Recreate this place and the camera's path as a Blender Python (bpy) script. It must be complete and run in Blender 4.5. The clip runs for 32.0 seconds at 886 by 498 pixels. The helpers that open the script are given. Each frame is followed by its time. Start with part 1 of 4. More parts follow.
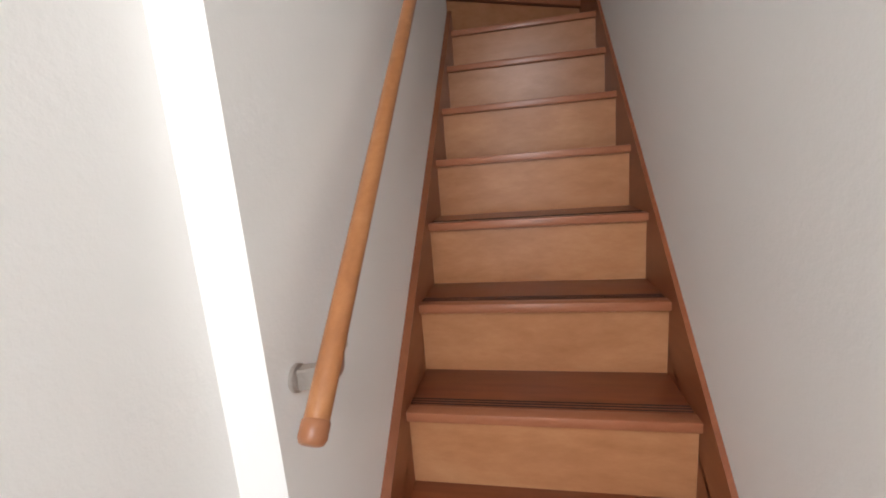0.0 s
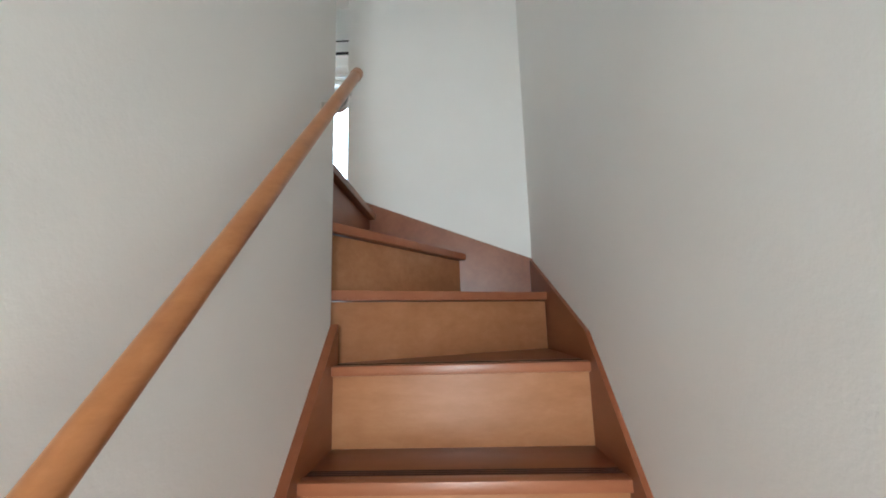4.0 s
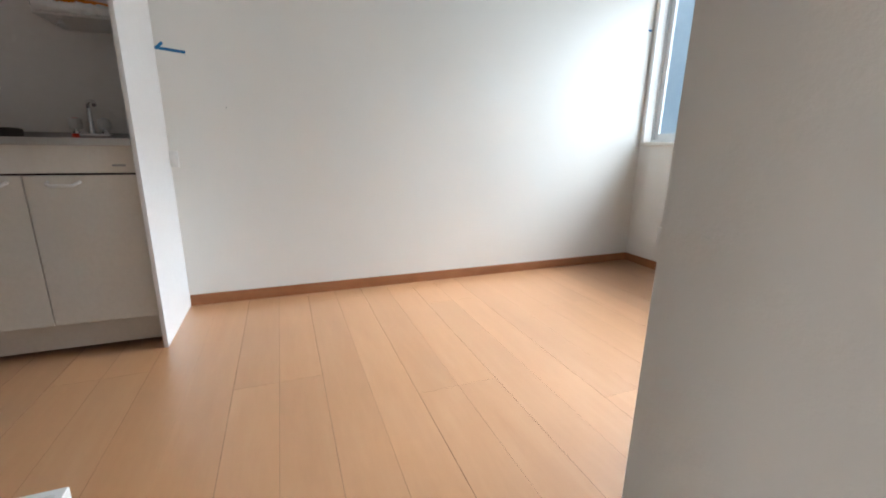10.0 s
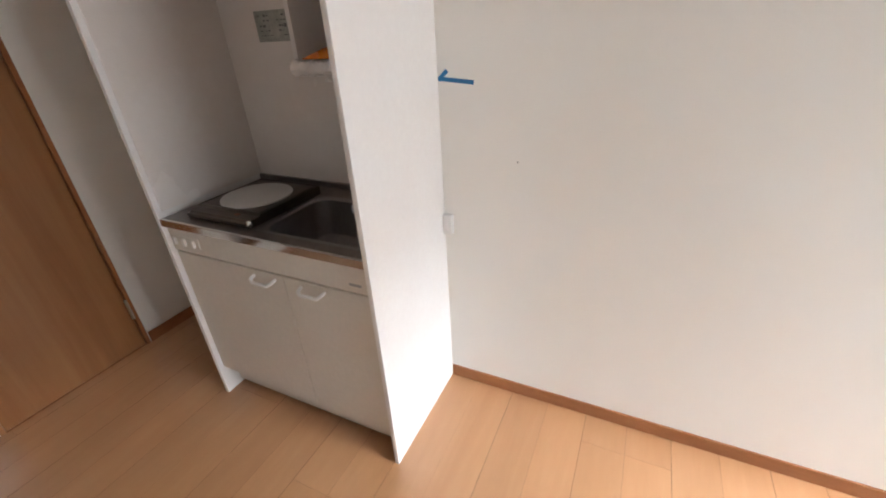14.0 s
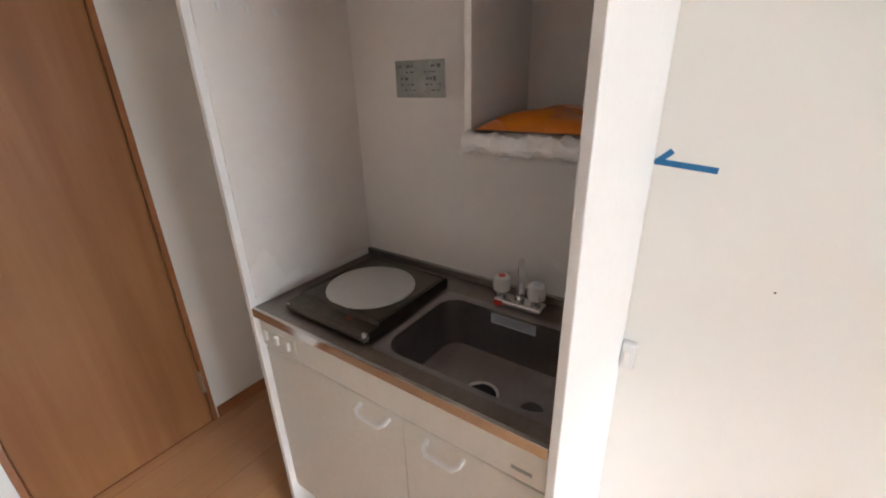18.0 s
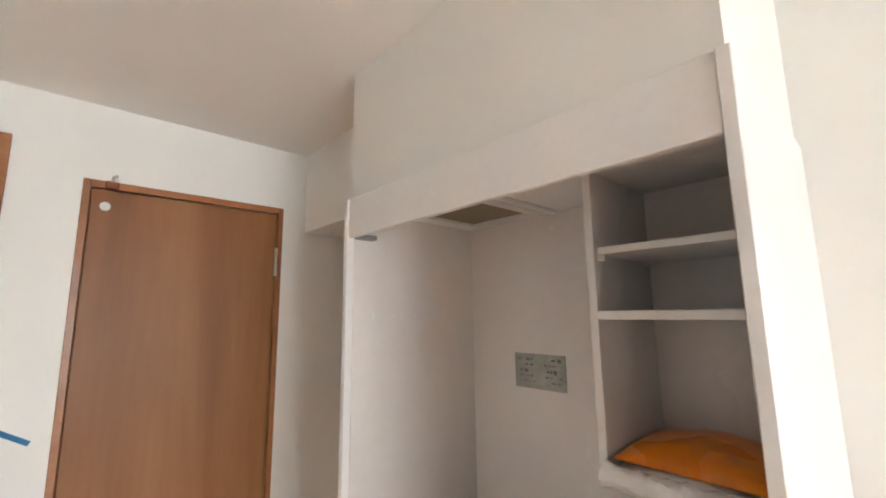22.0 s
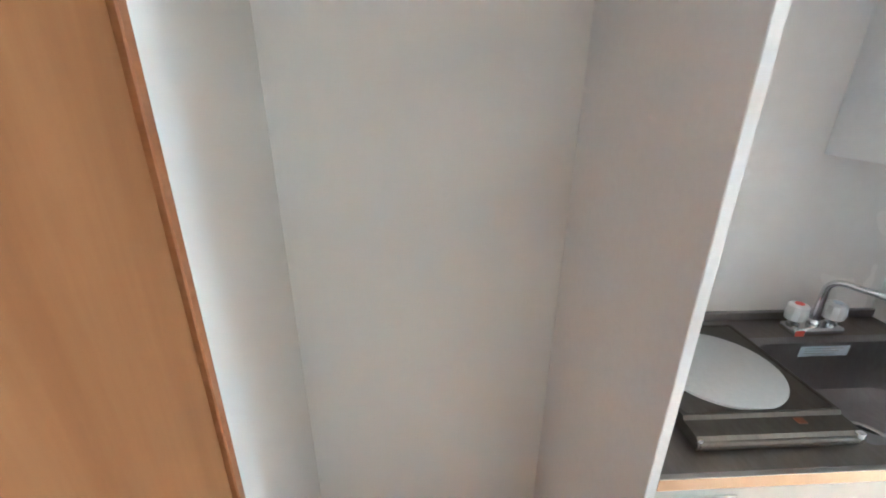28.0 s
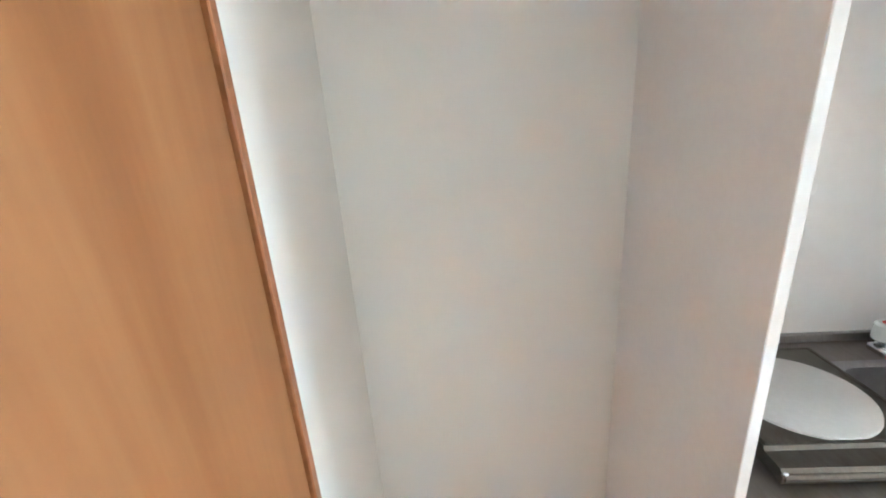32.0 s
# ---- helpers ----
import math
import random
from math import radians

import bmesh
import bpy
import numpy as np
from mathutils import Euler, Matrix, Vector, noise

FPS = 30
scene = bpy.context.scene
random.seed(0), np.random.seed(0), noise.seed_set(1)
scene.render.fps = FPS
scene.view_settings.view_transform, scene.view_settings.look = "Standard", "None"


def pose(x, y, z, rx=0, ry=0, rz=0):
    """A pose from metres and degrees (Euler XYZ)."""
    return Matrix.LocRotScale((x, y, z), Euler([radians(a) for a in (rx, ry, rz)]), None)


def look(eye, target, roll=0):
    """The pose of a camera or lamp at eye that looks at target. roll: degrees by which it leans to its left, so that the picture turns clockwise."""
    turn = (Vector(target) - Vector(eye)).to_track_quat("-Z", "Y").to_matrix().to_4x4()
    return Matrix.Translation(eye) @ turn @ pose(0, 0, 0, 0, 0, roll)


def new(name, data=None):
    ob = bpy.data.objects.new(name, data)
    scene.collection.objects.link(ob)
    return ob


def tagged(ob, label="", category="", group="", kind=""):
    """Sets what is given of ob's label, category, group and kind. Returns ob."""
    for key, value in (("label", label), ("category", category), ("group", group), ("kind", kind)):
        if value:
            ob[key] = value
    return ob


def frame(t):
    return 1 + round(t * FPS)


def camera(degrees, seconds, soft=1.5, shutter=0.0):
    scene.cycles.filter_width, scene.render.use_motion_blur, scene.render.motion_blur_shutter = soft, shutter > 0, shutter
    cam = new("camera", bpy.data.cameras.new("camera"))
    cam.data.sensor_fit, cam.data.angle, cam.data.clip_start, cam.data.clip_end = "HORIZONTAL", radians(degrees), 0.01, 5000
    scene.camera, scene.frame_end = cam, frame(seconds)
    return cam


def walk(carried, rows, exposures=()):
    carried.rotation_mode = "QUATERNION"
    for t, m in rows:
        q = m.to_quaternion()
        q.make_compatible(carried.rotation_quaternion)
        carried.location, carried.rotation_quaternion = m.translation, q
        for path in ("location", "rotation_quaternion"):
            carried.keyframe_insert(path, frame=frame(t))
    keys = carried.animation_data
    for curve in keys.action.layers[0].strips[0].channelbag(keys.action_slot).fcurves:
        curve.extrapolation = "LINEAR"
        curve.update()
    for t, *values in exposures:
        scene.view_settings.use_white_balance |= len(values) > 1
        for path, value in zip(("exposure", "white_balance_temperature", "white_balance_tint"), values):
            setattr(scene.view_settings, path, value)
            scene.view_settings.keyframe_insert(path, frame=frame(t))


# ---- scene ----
cam = camera(94.0, 32.0, 1.9)
PATH = [
    (0, (2.554, -0.432, -1.228), (2.174, 1.494, -1.611), -4.5),
    (1, (2.612, -0.338, -1.173), (2.363, 1.629, -1.437), -2.4),
    (2, (2.553, -0.005, -1.050), (2.435, 1.992, -1.063), 0.7),
    (3, (2.570, 0.323, -0.796), (2.466, 2.308, -0.581), -0.9),
    (5.5, (2.681, 0.966, -0.059), (2.629, 2.929, 0.319), -1.6),
    (6, (2.724, 1.111, 0.050), (2.583, 3.067, 0.441), -1.4),
    (6.5, (2.730, 1.245, 0.167), (2.559, 3.188, 0.611), -2.6),
    (7, (2.684, 1.395, 0.320), (2.468, 3.346, 0.707), -2.1),
    (7.5, (2.675, 1.557, 0.400), (2.217, 3.484, 0.675), -2.6),
    (8, (2.637, 1.660, 0.498), (1.938, 3.530, 0.615), -2.5),
    (8.5, (2.630, 1.840, 0.678), (1.675, 3.597, 0.635), -1.9),
    (9, (2.507, 1.895, 0.753), (1.283, 3.471, 0.620), -0.8),
    (9.5, (2.452, 1.988, 0.862), (0.877, 3.178, 0.545), 0.8),
    (10, (2.384, 2.088, 0.847), (0.577, 2.790, 0.357), 0.9),
    (10.5, (2.220, 2.081, 0.943), (0.390, 2.386, 0.195), -1.3),
    (11, (2.126, 2.114, 1.007), (0.340, 2.225, 0.113), -2.5),
    (11.5, (1.981, 2.169, 1.084), (0.260, 2.050, 0.071), -2.3),
    (12, (1.875, 2.156, 1.190), (0.186, 1.902, 0.149), -4.1),
    (12.5, (1.725, 2.100, 1.276), (0.158, 1.591, 0.141), -6.3),
    (13, (1.632, 2.085, 1.345), (0.100, 1.425, 0.242), -5.6),
    (13.5, (1.442, 2.188, 1.387), (-0.124, 1.428, 0.402), -3.2),
    (14, (1.262, 2.206, 1.395), (-0.316, 1.415, 0.454), -3.3),
    (14.5, (1.107, 2.164, 1.381), (-0.266, 1.088, 0.403), -3.3),
    (16.5, (0.958, 1.713, 1.288), (-0.313, 0.932, -0.044), -2.0),
    (17, (0.956, 1.704, 1.305), (-0.330, 0.903, -0.000), -1.9),
    (17.5, (0.984, 1.718, 1.365), (-0.427, 0.761, 0.320), -2.3),
    (18, (1.004, 1.729, 1.433), (-0.507, 0.664, 0.670), -1.5),
    (18.5, (1.010, 1.742, 1.493), (-0.558, 0.624, 0.955), -1.4),
    (19, (1.013, 1.759, 1.523), (-0.584, 0.591, 1.230), -1.0),
    (19.5, (1.010, 1.768, 1.569), (-0.584, 0.563, 1.478), -0.5),
    (20, (1.019, 1.769, 1.599), (-0.561, 0.548, 1.711), 0.2),
    (20.5, (1.020, 1.776, 1.629), (-0.518, 0.527, 1.907), 0.5),
    (21, (1.037, 1.763, 1.629), (-0.471, 0.523, 2.062), 1.4),
    (21.5, (1.040, 1.746, 1.611), (-0.415, 0.451, 2.064), 0.7),
    (22, (1.034, 1.690, 1.604), (-0.291, 0.223, 1.907), -0.7),
    (22.5, (0.964, 1.580, 1.595), (-0.077, -0.122, 1.746), -2.8),
    (23, (0.884, 1.404, 1.597), (0.220, -0.483, 1.591), -3.5),
    (23.5, (0.840, 1.200, 1.578), (0.274, -0.715, 1.463), -2.8),
    (24, (0.889, 0.975, 1.543), (0.007, -0.817, 1.439), -3.3),
    (24.5, (0.976, 0.807, 1.583), (-0.338, -0.690, 1.406), 0.1),
    (25, (0.943, 0.650, 1.545), (-0.707, -0.480, 1.492), 1.7),
    (25.5, (0.938, 0.550, 1.563), (-0.957, -0.091, 1.585), 2.8),
    (27.5, (0.970, 0.331, 1.510), (-0.970, 0.454, 1.038), 0.3),
    (28, (0.948, 0.326, 1.439), (-0.907, 0.434, 0.700), 0.4),
    (28.5, (0.936, 0.327, 1.398), (-0.814, 0.401, 0.432), 0.8),
    (29, (0.940, 0.323, 1.359), (-0.712, 0.388, 0.233), 0.6),
    (29.5, (0.978, 0.292, 1.327), (-0.605, 0.364, 0.106), 2.0),
    (30, (0.954, 0.335, 1.304), (-0.555, 0.351, -0.009), -0.3),
    (30.5, (0.990, 0.290, 1.318), (-0.538, 0.316, 0.028), 0.8),
    (31, (0.949, 0.344, 1.365), (-0.682, 0.319, 0.207), -2.9),
    (31.5, (0.967, 0.340, 1.424), (-0.835, 0.270, 0.559), -3.0),
    (32, (0.980, 0.297, 1.474), (-0.916, 0.192, 0.845), -4.2),
]
# the clip's camera sets its brightness and white point anew as it walks
EXPO = [(0, -0.1, 5450, 4), (1.2, -0.25, 5300, 1), (2, -0.2, 5100, -3), (3, 0.45, 5150, -5), (5.5, 1.25, 5350, -2), (7, 0.75, 6000, -2), (8, 0.37, 6600, 11), (9, 0.33, 6200, 9), (10, 0.35, 5850, 5), (11, 0.25, 5750, 7),
        (12, 0.35, 5800, 8), (13, 0.42, 6050, 11), (14, 0.68, 6350, 11), (17, 1.05, 6000, 9), (19, 1.38, 6350, 8), (20, 1.42, 6150, 6), (22, 1.6, 6300, 7), (23, 1.75, 6100, 3), (24, 2.0, 6100, 6), (25, 2.7, 5250, -4), (28, 2.6, 5100, -4), (30, 2.47, 5080, -4), (32, 2.95, 5150, -5)]
walk(cam, [(t, look(e, g, r)) for t, e, g, r in PATH], EXPO)

# ---- world, sun, lamps ----
world = bpy.data.worlds.new("sky")
scene.world = world
world.use_nodes = True
wn = world.node_tree
sky = wn.nodes.new("ShaderNodeTexSky")
sky.sky_type = "NISHITA"
sky.sun_disc = False
sky.sun_elevation, sky.sun_rotation = radians(38), radians(150)
wn.links.new(sky.outputs[0], wn.nodes["Background"].inputs[0])
wn.nodes["Background"].inputs[1].default_value = 0.12


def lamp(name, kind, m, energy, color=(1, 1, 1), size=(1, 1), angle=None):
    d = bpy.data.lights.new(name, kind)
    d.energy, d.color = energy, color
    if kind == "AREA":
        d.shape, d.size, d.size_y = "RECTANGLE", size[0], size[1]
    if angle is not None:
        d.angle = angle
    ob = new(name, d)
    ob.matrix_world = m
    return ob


lamp("sun", "SUN", look((0, 0, 10), (-3, 6, 5)), 1.2, (1, 0.96, 0.9), angle=radians(10))
# daylight through the window of the room; supposed daylight of an unseen entrance below
lamp("window_daylight", "AREA", look((0.85, 10.5, 6.4), (0.9, 4.5, 1.4)), 1950, (0.90, 0.96, 1.0), (2.7, 5.0))
lamp("window_sky", "AREA", look((1.15, 5.05, 1.6), (0.95, 2.0, 0.9)), 26, (0.92, 0.97, 1.0), (1.7, 1.5))
lamp("entrance_daylight", "AREA", look((2.5, -2.95, -1.5), (2.55, 1, -1.0)), 17, (1.0, 0.92, 0.86), (0.7, 1.6))
# added fill with no fixture, floating in the hall to brighten the stairs
lamp("hall_fill", "AREA", look((2.64, -1.65, -0.25), (2.62, -0.5, -2.1)), 32, (1.0, 0.87, 0.79), (0.5, 0.9))


# ---- materials ----
def mat(name, color, rough=0.6, metal=0.0, spec=0.5):
    m = bpy.data.materials.new(name)
    m.use_nodes = True
    b = m.node_tree.nodes["Principled BSDF"]
    b.inputs["Base Color"].default_value = (*color, 1)
    b.inputs["Roughness"].default_value = rough
    b.inputs["Metallic"].default_value = metal
    b.inputs["Specular IOR Level"].default_value = spec
    return m


def node(m, kind, **kw):
    n = m.node_tree.nodes.new(kind)
    for k, v in kw.items():
        n.inputs[k.replace("_", " ")].default_value = v
    return n


def coords(m, scale=(1, 1, 1), rnd=False):
    """World-sized object coordinates, stretched; rnd shifts each piece by its own amount."""
    t = m.node_tree
    c, mp = t.nodes.new("ShaderNodeTexCoord"), t.nodes.new("ShaderNodeMapping")
    mp.inputs["Scale"].default_value = scale
    src = c.outputs["Object"]
    if rnd:
        i, v = t.nodes.new("ShaderNodeObjectInfo"), t.nodes.new("ShaderNodeVectorMath")
        mul = t.nodes.new("ShaderNodeMath")
        mul.operation, v.operation = "MULTIPLY", "ADD"
        mul.inputs[1].default_value = 37.0
        t.links.new(i.outputs["Random"], mul.inputs[0])
        t.links.new(c.outputs["Object"], v.inputs[0])
        t.links.new(mul.outputs[0], v.inputs[1])
        src = v.outputs[0]
    t.links.new(src, mp.inputs[0])
    return mp.outputs[0]


def ramp(m, fac, stops):
    r = m.node_tree.nodes.new("ShaderNodeValToRGB")
    e = r.color_ramp.elements
    while len(e) < len(stops):
        e.new(0.5)
    for el, (p, c) in zip(e, stops):
        el.position, el.color = p, (*c, 1)
    m.node_tree.links.new(fac, r.inputs[0])
    return r.outputs[0]


def bump(m, fac, strength, dist):
    b = m.node_tree.nodes.new("ShaderNodeBump")
    b.inputs["Strength"].default_value, b.inputs["Distance"].default_value = strength, dist
    m.node_tree.links.new(fac, b.inputs["Height"])
    m.node_tree.links.new(b.outputs[0], m.node_tree.nodes["Principled BSDF"].inputs["Normal"])


def wood(name, dark, mid, light, rough, grain=(1, 1, 1), rnd=False, vary=0.0, relief=0.05, fine=0.35):
    m = mat(name, mid, rough)
    t, b = m.node_tree, m.node_tree.nodes["Principled BSDF"]
    v = coords(m, grain, rnd)
    n1 = node(m, "ShaderNodeTexNoise", Scale=1.0, Detail=6.0, Roughness=0.6, Distortion=0.6)
    n2 = node(m, "ShaderNodeTexNoise", Scale=6.0, Detail=4.0, Roughness=0.7)
    t.links.new(v, n1.inputs["Vector"])
    t.links.new(v, n2.inputs["Vector"])
    mx = t.nodes.new("ShaderNodeMath")
    mx.operation = "MULTIPLY_ADD"
    mx.inputs[1].default_value = fine
    t.links.new(n2.outputs[0], mx.inputs[0])
    sc = t.nodes.new("ShaderNodeMath")
    sc.operation = "MULTIPLY"
    sc.inputs[1].default_value = 1.0 - fine
    t.links.new(n1.outputs[0], sc.inputs[0])
    t.links.new(sc.outputs[0], mx.inputs[2])
    col = ramp(m, mx.outputs[0], [(0.3, dark), (0.5, mid), (0.7, light)])
    if vary:
        i, h = t.nodes.new("ShaderNodeObjectInfo"), t.nodes.new("ShaderNodeHueSaturation")
        mr = t.nodes.new("ShaderNodeMapRange")
        mr.inputs["To Min"].default_value, mr.inputs["To Max"].default_value = 1 - vary, 1 + vary
        t.links.new(i.outputs["Random"], mr.inputs["Value"])
        t.links.new(mr.outputs[0], h.inputs["Value"])
        t.links.new(col, h.inputs["Color"])
        col = h.outputs[0]
    t.links.new(col, b.inputs["Base Color"])
    bump(m, n2.outputs[0], relief, 0.002)
    return m


def cloth_paper(name, a, b_, rough=0.85, relief=0.34, scale=1.0):
    """Embossed vinyl wallpaper: fine woven relief, faint blotches."""
    m = mat(name, a, rough, spec=0.3)
    t, b = m.node_tree, m.node_tree.nodes["Principled BSDF"]
    v = coords(m)
    big = node(m, "ShaderNodeTexNoise", Scale=1.3, Detail=3.0)
    t.links.new(v, big.inputs["Vector"])
    t.links.new(ramp(m, big.outputs[0], [(0.3, a), (0.7, b_)]), b.inputs["Base Color"])
    fine = node(m, "ShaderNodeTexNoise", Scale=190.0 * scale, Detail=3.0, Roughness=0.7)
    lump = node(m, "ShaderNodeTexNoise", Scale=70.0 * scale, Detail=2.0)
    t.links.new(v, fine.inputs["Vector"])
    t.links.new(v, lump.inputs["Vector"])
    add = t.nodes.new("ShaderNodeMath")
    add.operation = "ADD"
    t.links.new(fine.outputs[0], add.inputs[0])
    t.links.new(lump.outputs[0], add.inputs[1])
    bump(m, add.outputs[0], relief, 0.0012)
    return m


def speckled(name, a, b_, rough, metal=0.0, scale=30.0, relief=0.03, stretch=(1, 1, 1)):
    m = mat(name, a, rough, metal)
    t, b = m.node_tree, m.node_tree.nodes["Principled BSDF"]
    v = coords(m, stretch)
    n = node(m, "ShaderNodeTexNoise", Scale=scale, Detail=5.0, Roughness=0.65)
    g = node(m, "ShaderNodeTexNoise", Scale=3.0, Detail=3.0)
    t.links.new(v, n.inputs["Vector"])
    t.links.new(v, g.inputs["Vector"])
    mx = t.nodes.new("ShaderNodeMath")
    mx.operation = "MULTIPLY"
    t.links.new(n.outputs[0], mx.inputs[0])
    t.links.new(g.outputs[0], mx.inputs[1])
    t.links.new(ramp(m, mx.outputs[0], [(0.12, a), (0.42, b_)]), b.inputs["Base Color"])
    rr = t.nodes.new("ShaderNodeMapRange")
    rr.inputs["To Min"].default_value, rr.inputs["To Max"].default_value = max(rough - 0.08, 0.03), rough + 0.1
    t.links.new(g.outputs[0], rr.inputs["Value"])
    t.links.new(rr.outputs[0], b.inputs["Roughness"])
    bump(m, n.outputs[0], relief, 0.001)
    return m


M = {}
M["paper"] = cloth_paper("white_wallpaper", (0.85, 0.83, 0.79), (0.88, 0.862, 0.825))
M["mark"] = cloth_paper("greyed_wallpaper", (0.74, 0.73, 0.715), (0.79, 0.78, 0.765))
M["paper_ceiling"] = cloth_paper("white_ceiling_paper", (0.85, 0.83, 0.79), (0.88, 0.862, 0.825), scale=0.8)
M["floor"] = wood("maple_floor_plank", (0.43, 0.208, 0.090), (0.47, 0.238, 0.110), (0.51, 0.273, 0.135), 0.32, (0.8, 6, 6), True, 0.065, 0.012)
M["floor"].node_tree.nodes["Principled BSDF"].inputs["Specular IOR Level"].default_value = 0.7
M["floor"].node_tree.nodes["Principled BSDF"].inputs["Coat Weight"].default_value = 0.8
M["floor"].node_tree.nodes["Principled BSDF"].inputs["Coat Roughness"].default_value = 0.33
M["floor_gap"] = mat("floor_underlay", (0.14, 0.066, 0.03), 0.8)
M["tread"] = wood("dark_stair_tread", (0.13, 0.036, 0.013), (0.19, 0.056, 0.021), (0.25, 0.082, 0.031), 0.3, (1.5, 12, 12), True, 0.06)
M["riser"] = wood("light_stair_riser", (0.33, 0.142, 0.058), (0.42, 0.195, 0.085), (0.51, 0.262, 0.125), 0.28, (2.2, 6, 6), True, 0.08)
M["riser"].node_tree.nodes["Principled BSDF"].inputs["Specular IOR Level"].default_value = 0.25
M["nosing"] = wood("pinkish_stair_nosing", (0.28, 0.098, 0.042), (0.34, 0.128, 0.058), (0.40, 0.165, 0.08), 0.3, (1.5, 8, 8), True, 0.05)
M["string"] = wood("stair_string_wood", (0.19, 0.058, 0.021), (0.25, 0.082, 0.03), (0.31, 0.11, 0.042), 0.35, (8, 1.5, 8))
M["trim"] = wood("brown_trim_wood", (0.27, 0.105, 0.042), (0.33, 0.135, 0.056), (0.39, 0.17, 0.074), 0.36, (3, 3, 12), True, 0.05)
M["frame"] = wood("door_frame_wood", (0.28, 0.103, 0.036), (0.34, 0.135, 0.049), (0.40, 0.172, 0.068), 0.32, (3, 3, 12), True, 0.05)
M["rail"] = wood("handrail_wood", (0.28, 0.11, 0.037), (0.36, 0.15, 0.052), (0.44, 0.205, 0.08), 0.3, (14, 2, 14))
M["door"] = wood("door_veneer", (0.18, 0.068, 0.022), (0.255, 0.104, 0.036), (0.335, 0.155, 0.06), 0.42, (4.2, 4.2, 0.26), False, 0.0, 0.02, 0.16)
M["door"].node_tree.nodes["Principled BSDF"].inputs["Specular IOR Level"].default_value = 0.3
M["white"] = speckled("white_melamine", (0.82, 0.795, 0.78), (0.86, 0.84, 0.825), 0.4, scale=60, relief=0.02)
M["white_gloss"] = speckled("white_plastic", (0.78, 0.77, 0.75), (0.84, 0.83, 0.81), 0.3, scale=80, relief=0.01)
M["cream"] = speckled("cream_laminate", (0.70, 0.66, 0.60), (0.76, 0.72, 0.66), 0.42, scale=60, relief=0.02)
M["panel"] = speckled("kitchen_wall_panel", (0.82, 0.765, 0.73), (0.86, 0.81, 0.78), 0.24, scale=25, relief=0.02)
M["steel"] = speckled("brushed_steel", (0.25, 0.22, 0.195), (0.33, 0.295, 0.265), 0.32, 1.0, 30, 0.02, (1, 3, 1))
M["steel_dark"] = speckled("sink_steel", (0.33, 0.305, 0.305), (0.41, 0.385, 0.385), 0.33, 1.0, 40, 0.03, (1, 2, 1))
M["tray"] = speckled("dark_tray_steel", (0.13, 0.115, 0.10), (0.18, 0.16, 0.14), 0.34, 1.0, 30, 0.02, (1, 3, 1))
M["lip"] = speckled("polished_steel_lip", (0.60, 0.58, 0.56), (0.68, 0.66, 0.64), 0.08, 1.0, 40, 0.02)
M["chrome"] = mat("chrome", (0.75, 0.75, 0.76), 0.08, 1.0)
M["satin"] = speckled("satin_nickel", (0.55, 0.52, 0.48), (0.66, 0.63, 0.6), 0.3, 1.0, 80, 0.02)
M["black"] = speckled("black_plastic", (0.02, 0.02, 0.02), (0.04, 0.038, 0.036), 0.4)
# near-black, painted in for the shade inside slots, grooves, holes and gaps
M["slot"] = mat("slot_shade", (0.012, 0.012, 0.012), 0.9)
M["disc"] = speckled("grey_white_disc", (0.60, 0.58, 0.56), (0.68, 0.66, 0.64), 0.45, scale=90)
M["orange"] = speckled("orange_plastic_bag", (0.70, 0.19, 0.004), (0.80, 0.26, 0.008), 0.28, scale=14, relief=0.25)
M["clear_bag"] = speckled("white_crumpled_film", (0.74, 0.73, 0.73), (0.90, 0.89, 0.90), 0.22, scale=40, relief=0.6)
M["blue"] = speckled("blue_tape", (0.012, 0.13, 0.33), (0.02, 0.19, 0.43), 0.55, scale=70, relief=0.15)
M["stone_plate"] = speckled("printed_steel_plate", (0.28, 0.29, 0.26), (0.56, 0.56, 0.52), 0.35, 0.3, 38)
M["filter"] = speckled("greasy_filter_mesh", (0.24, 0.195, 0.13), (0.34, 0.285, 0.2), 0.75, scale=120, relief=0.5)
M["sticker"] = mat("pale_blue_sticker", (0.55, 0.60, 0.66), 0.35)
M["ink"] = mat("dark_print", (0.13, 0.13, 0.14), 0.6)
M["red"] = mat("red_mark", (0.6, 0.05, 0.03), 0.4)
M["shower"] = speckled("shower_wall_panel", (0.36, 0.41, 0.42), (0.42, 0.47, 0.48), 0.3, scale=20, relief=0.01)
M["mirror"] = mat("mirror", (0.42, 0.47, 0.44), 0.02, 1.0)
M["alu"] = speckled("white_aluminium", (0.70, 0.71, 0.71), (0.78, 0.79, 0.79), 0.35, 0.1, 60, 0.01)
M["alu_grey"] = speckled("grey_aluminium", (0.30, 0.31, 0.32), (0.40, 0.41, 0.42), 0.4, 0.6, 60, 0.01)
M["rail_shadow"] = mat("rail_shadow_black", (0.02, 0.02, 0.022), 0.7)
M["outside"] = speckled("neighbour_wall", (0.62, 0.73, 0.80), (0.70, 0.80, 0.86), 0.8, scale=8)
M["asphalt"] = speckled("outside_ground", (0.05, 0.05, 0.05), (0.09, 0.09, 0.085), 0.9, scale=20)
glass = mat("window_glass", (1, 1, 1), 0.0)
glass.node_tree.nodes["Principled BSDF"].inputs["Transmission Weight"].default_value = 1.0
glass.node_tree.nodes["Principled BSDF"].inputs["IOR"].default_value = 1.1
frost = mat("frosted_shower_panel", (0.85, 0.9, 0.9), 0.35)
frost.node_tree.nodes["Principled BSDF"].inputs["Transmission Weight"].default_value = 0.8
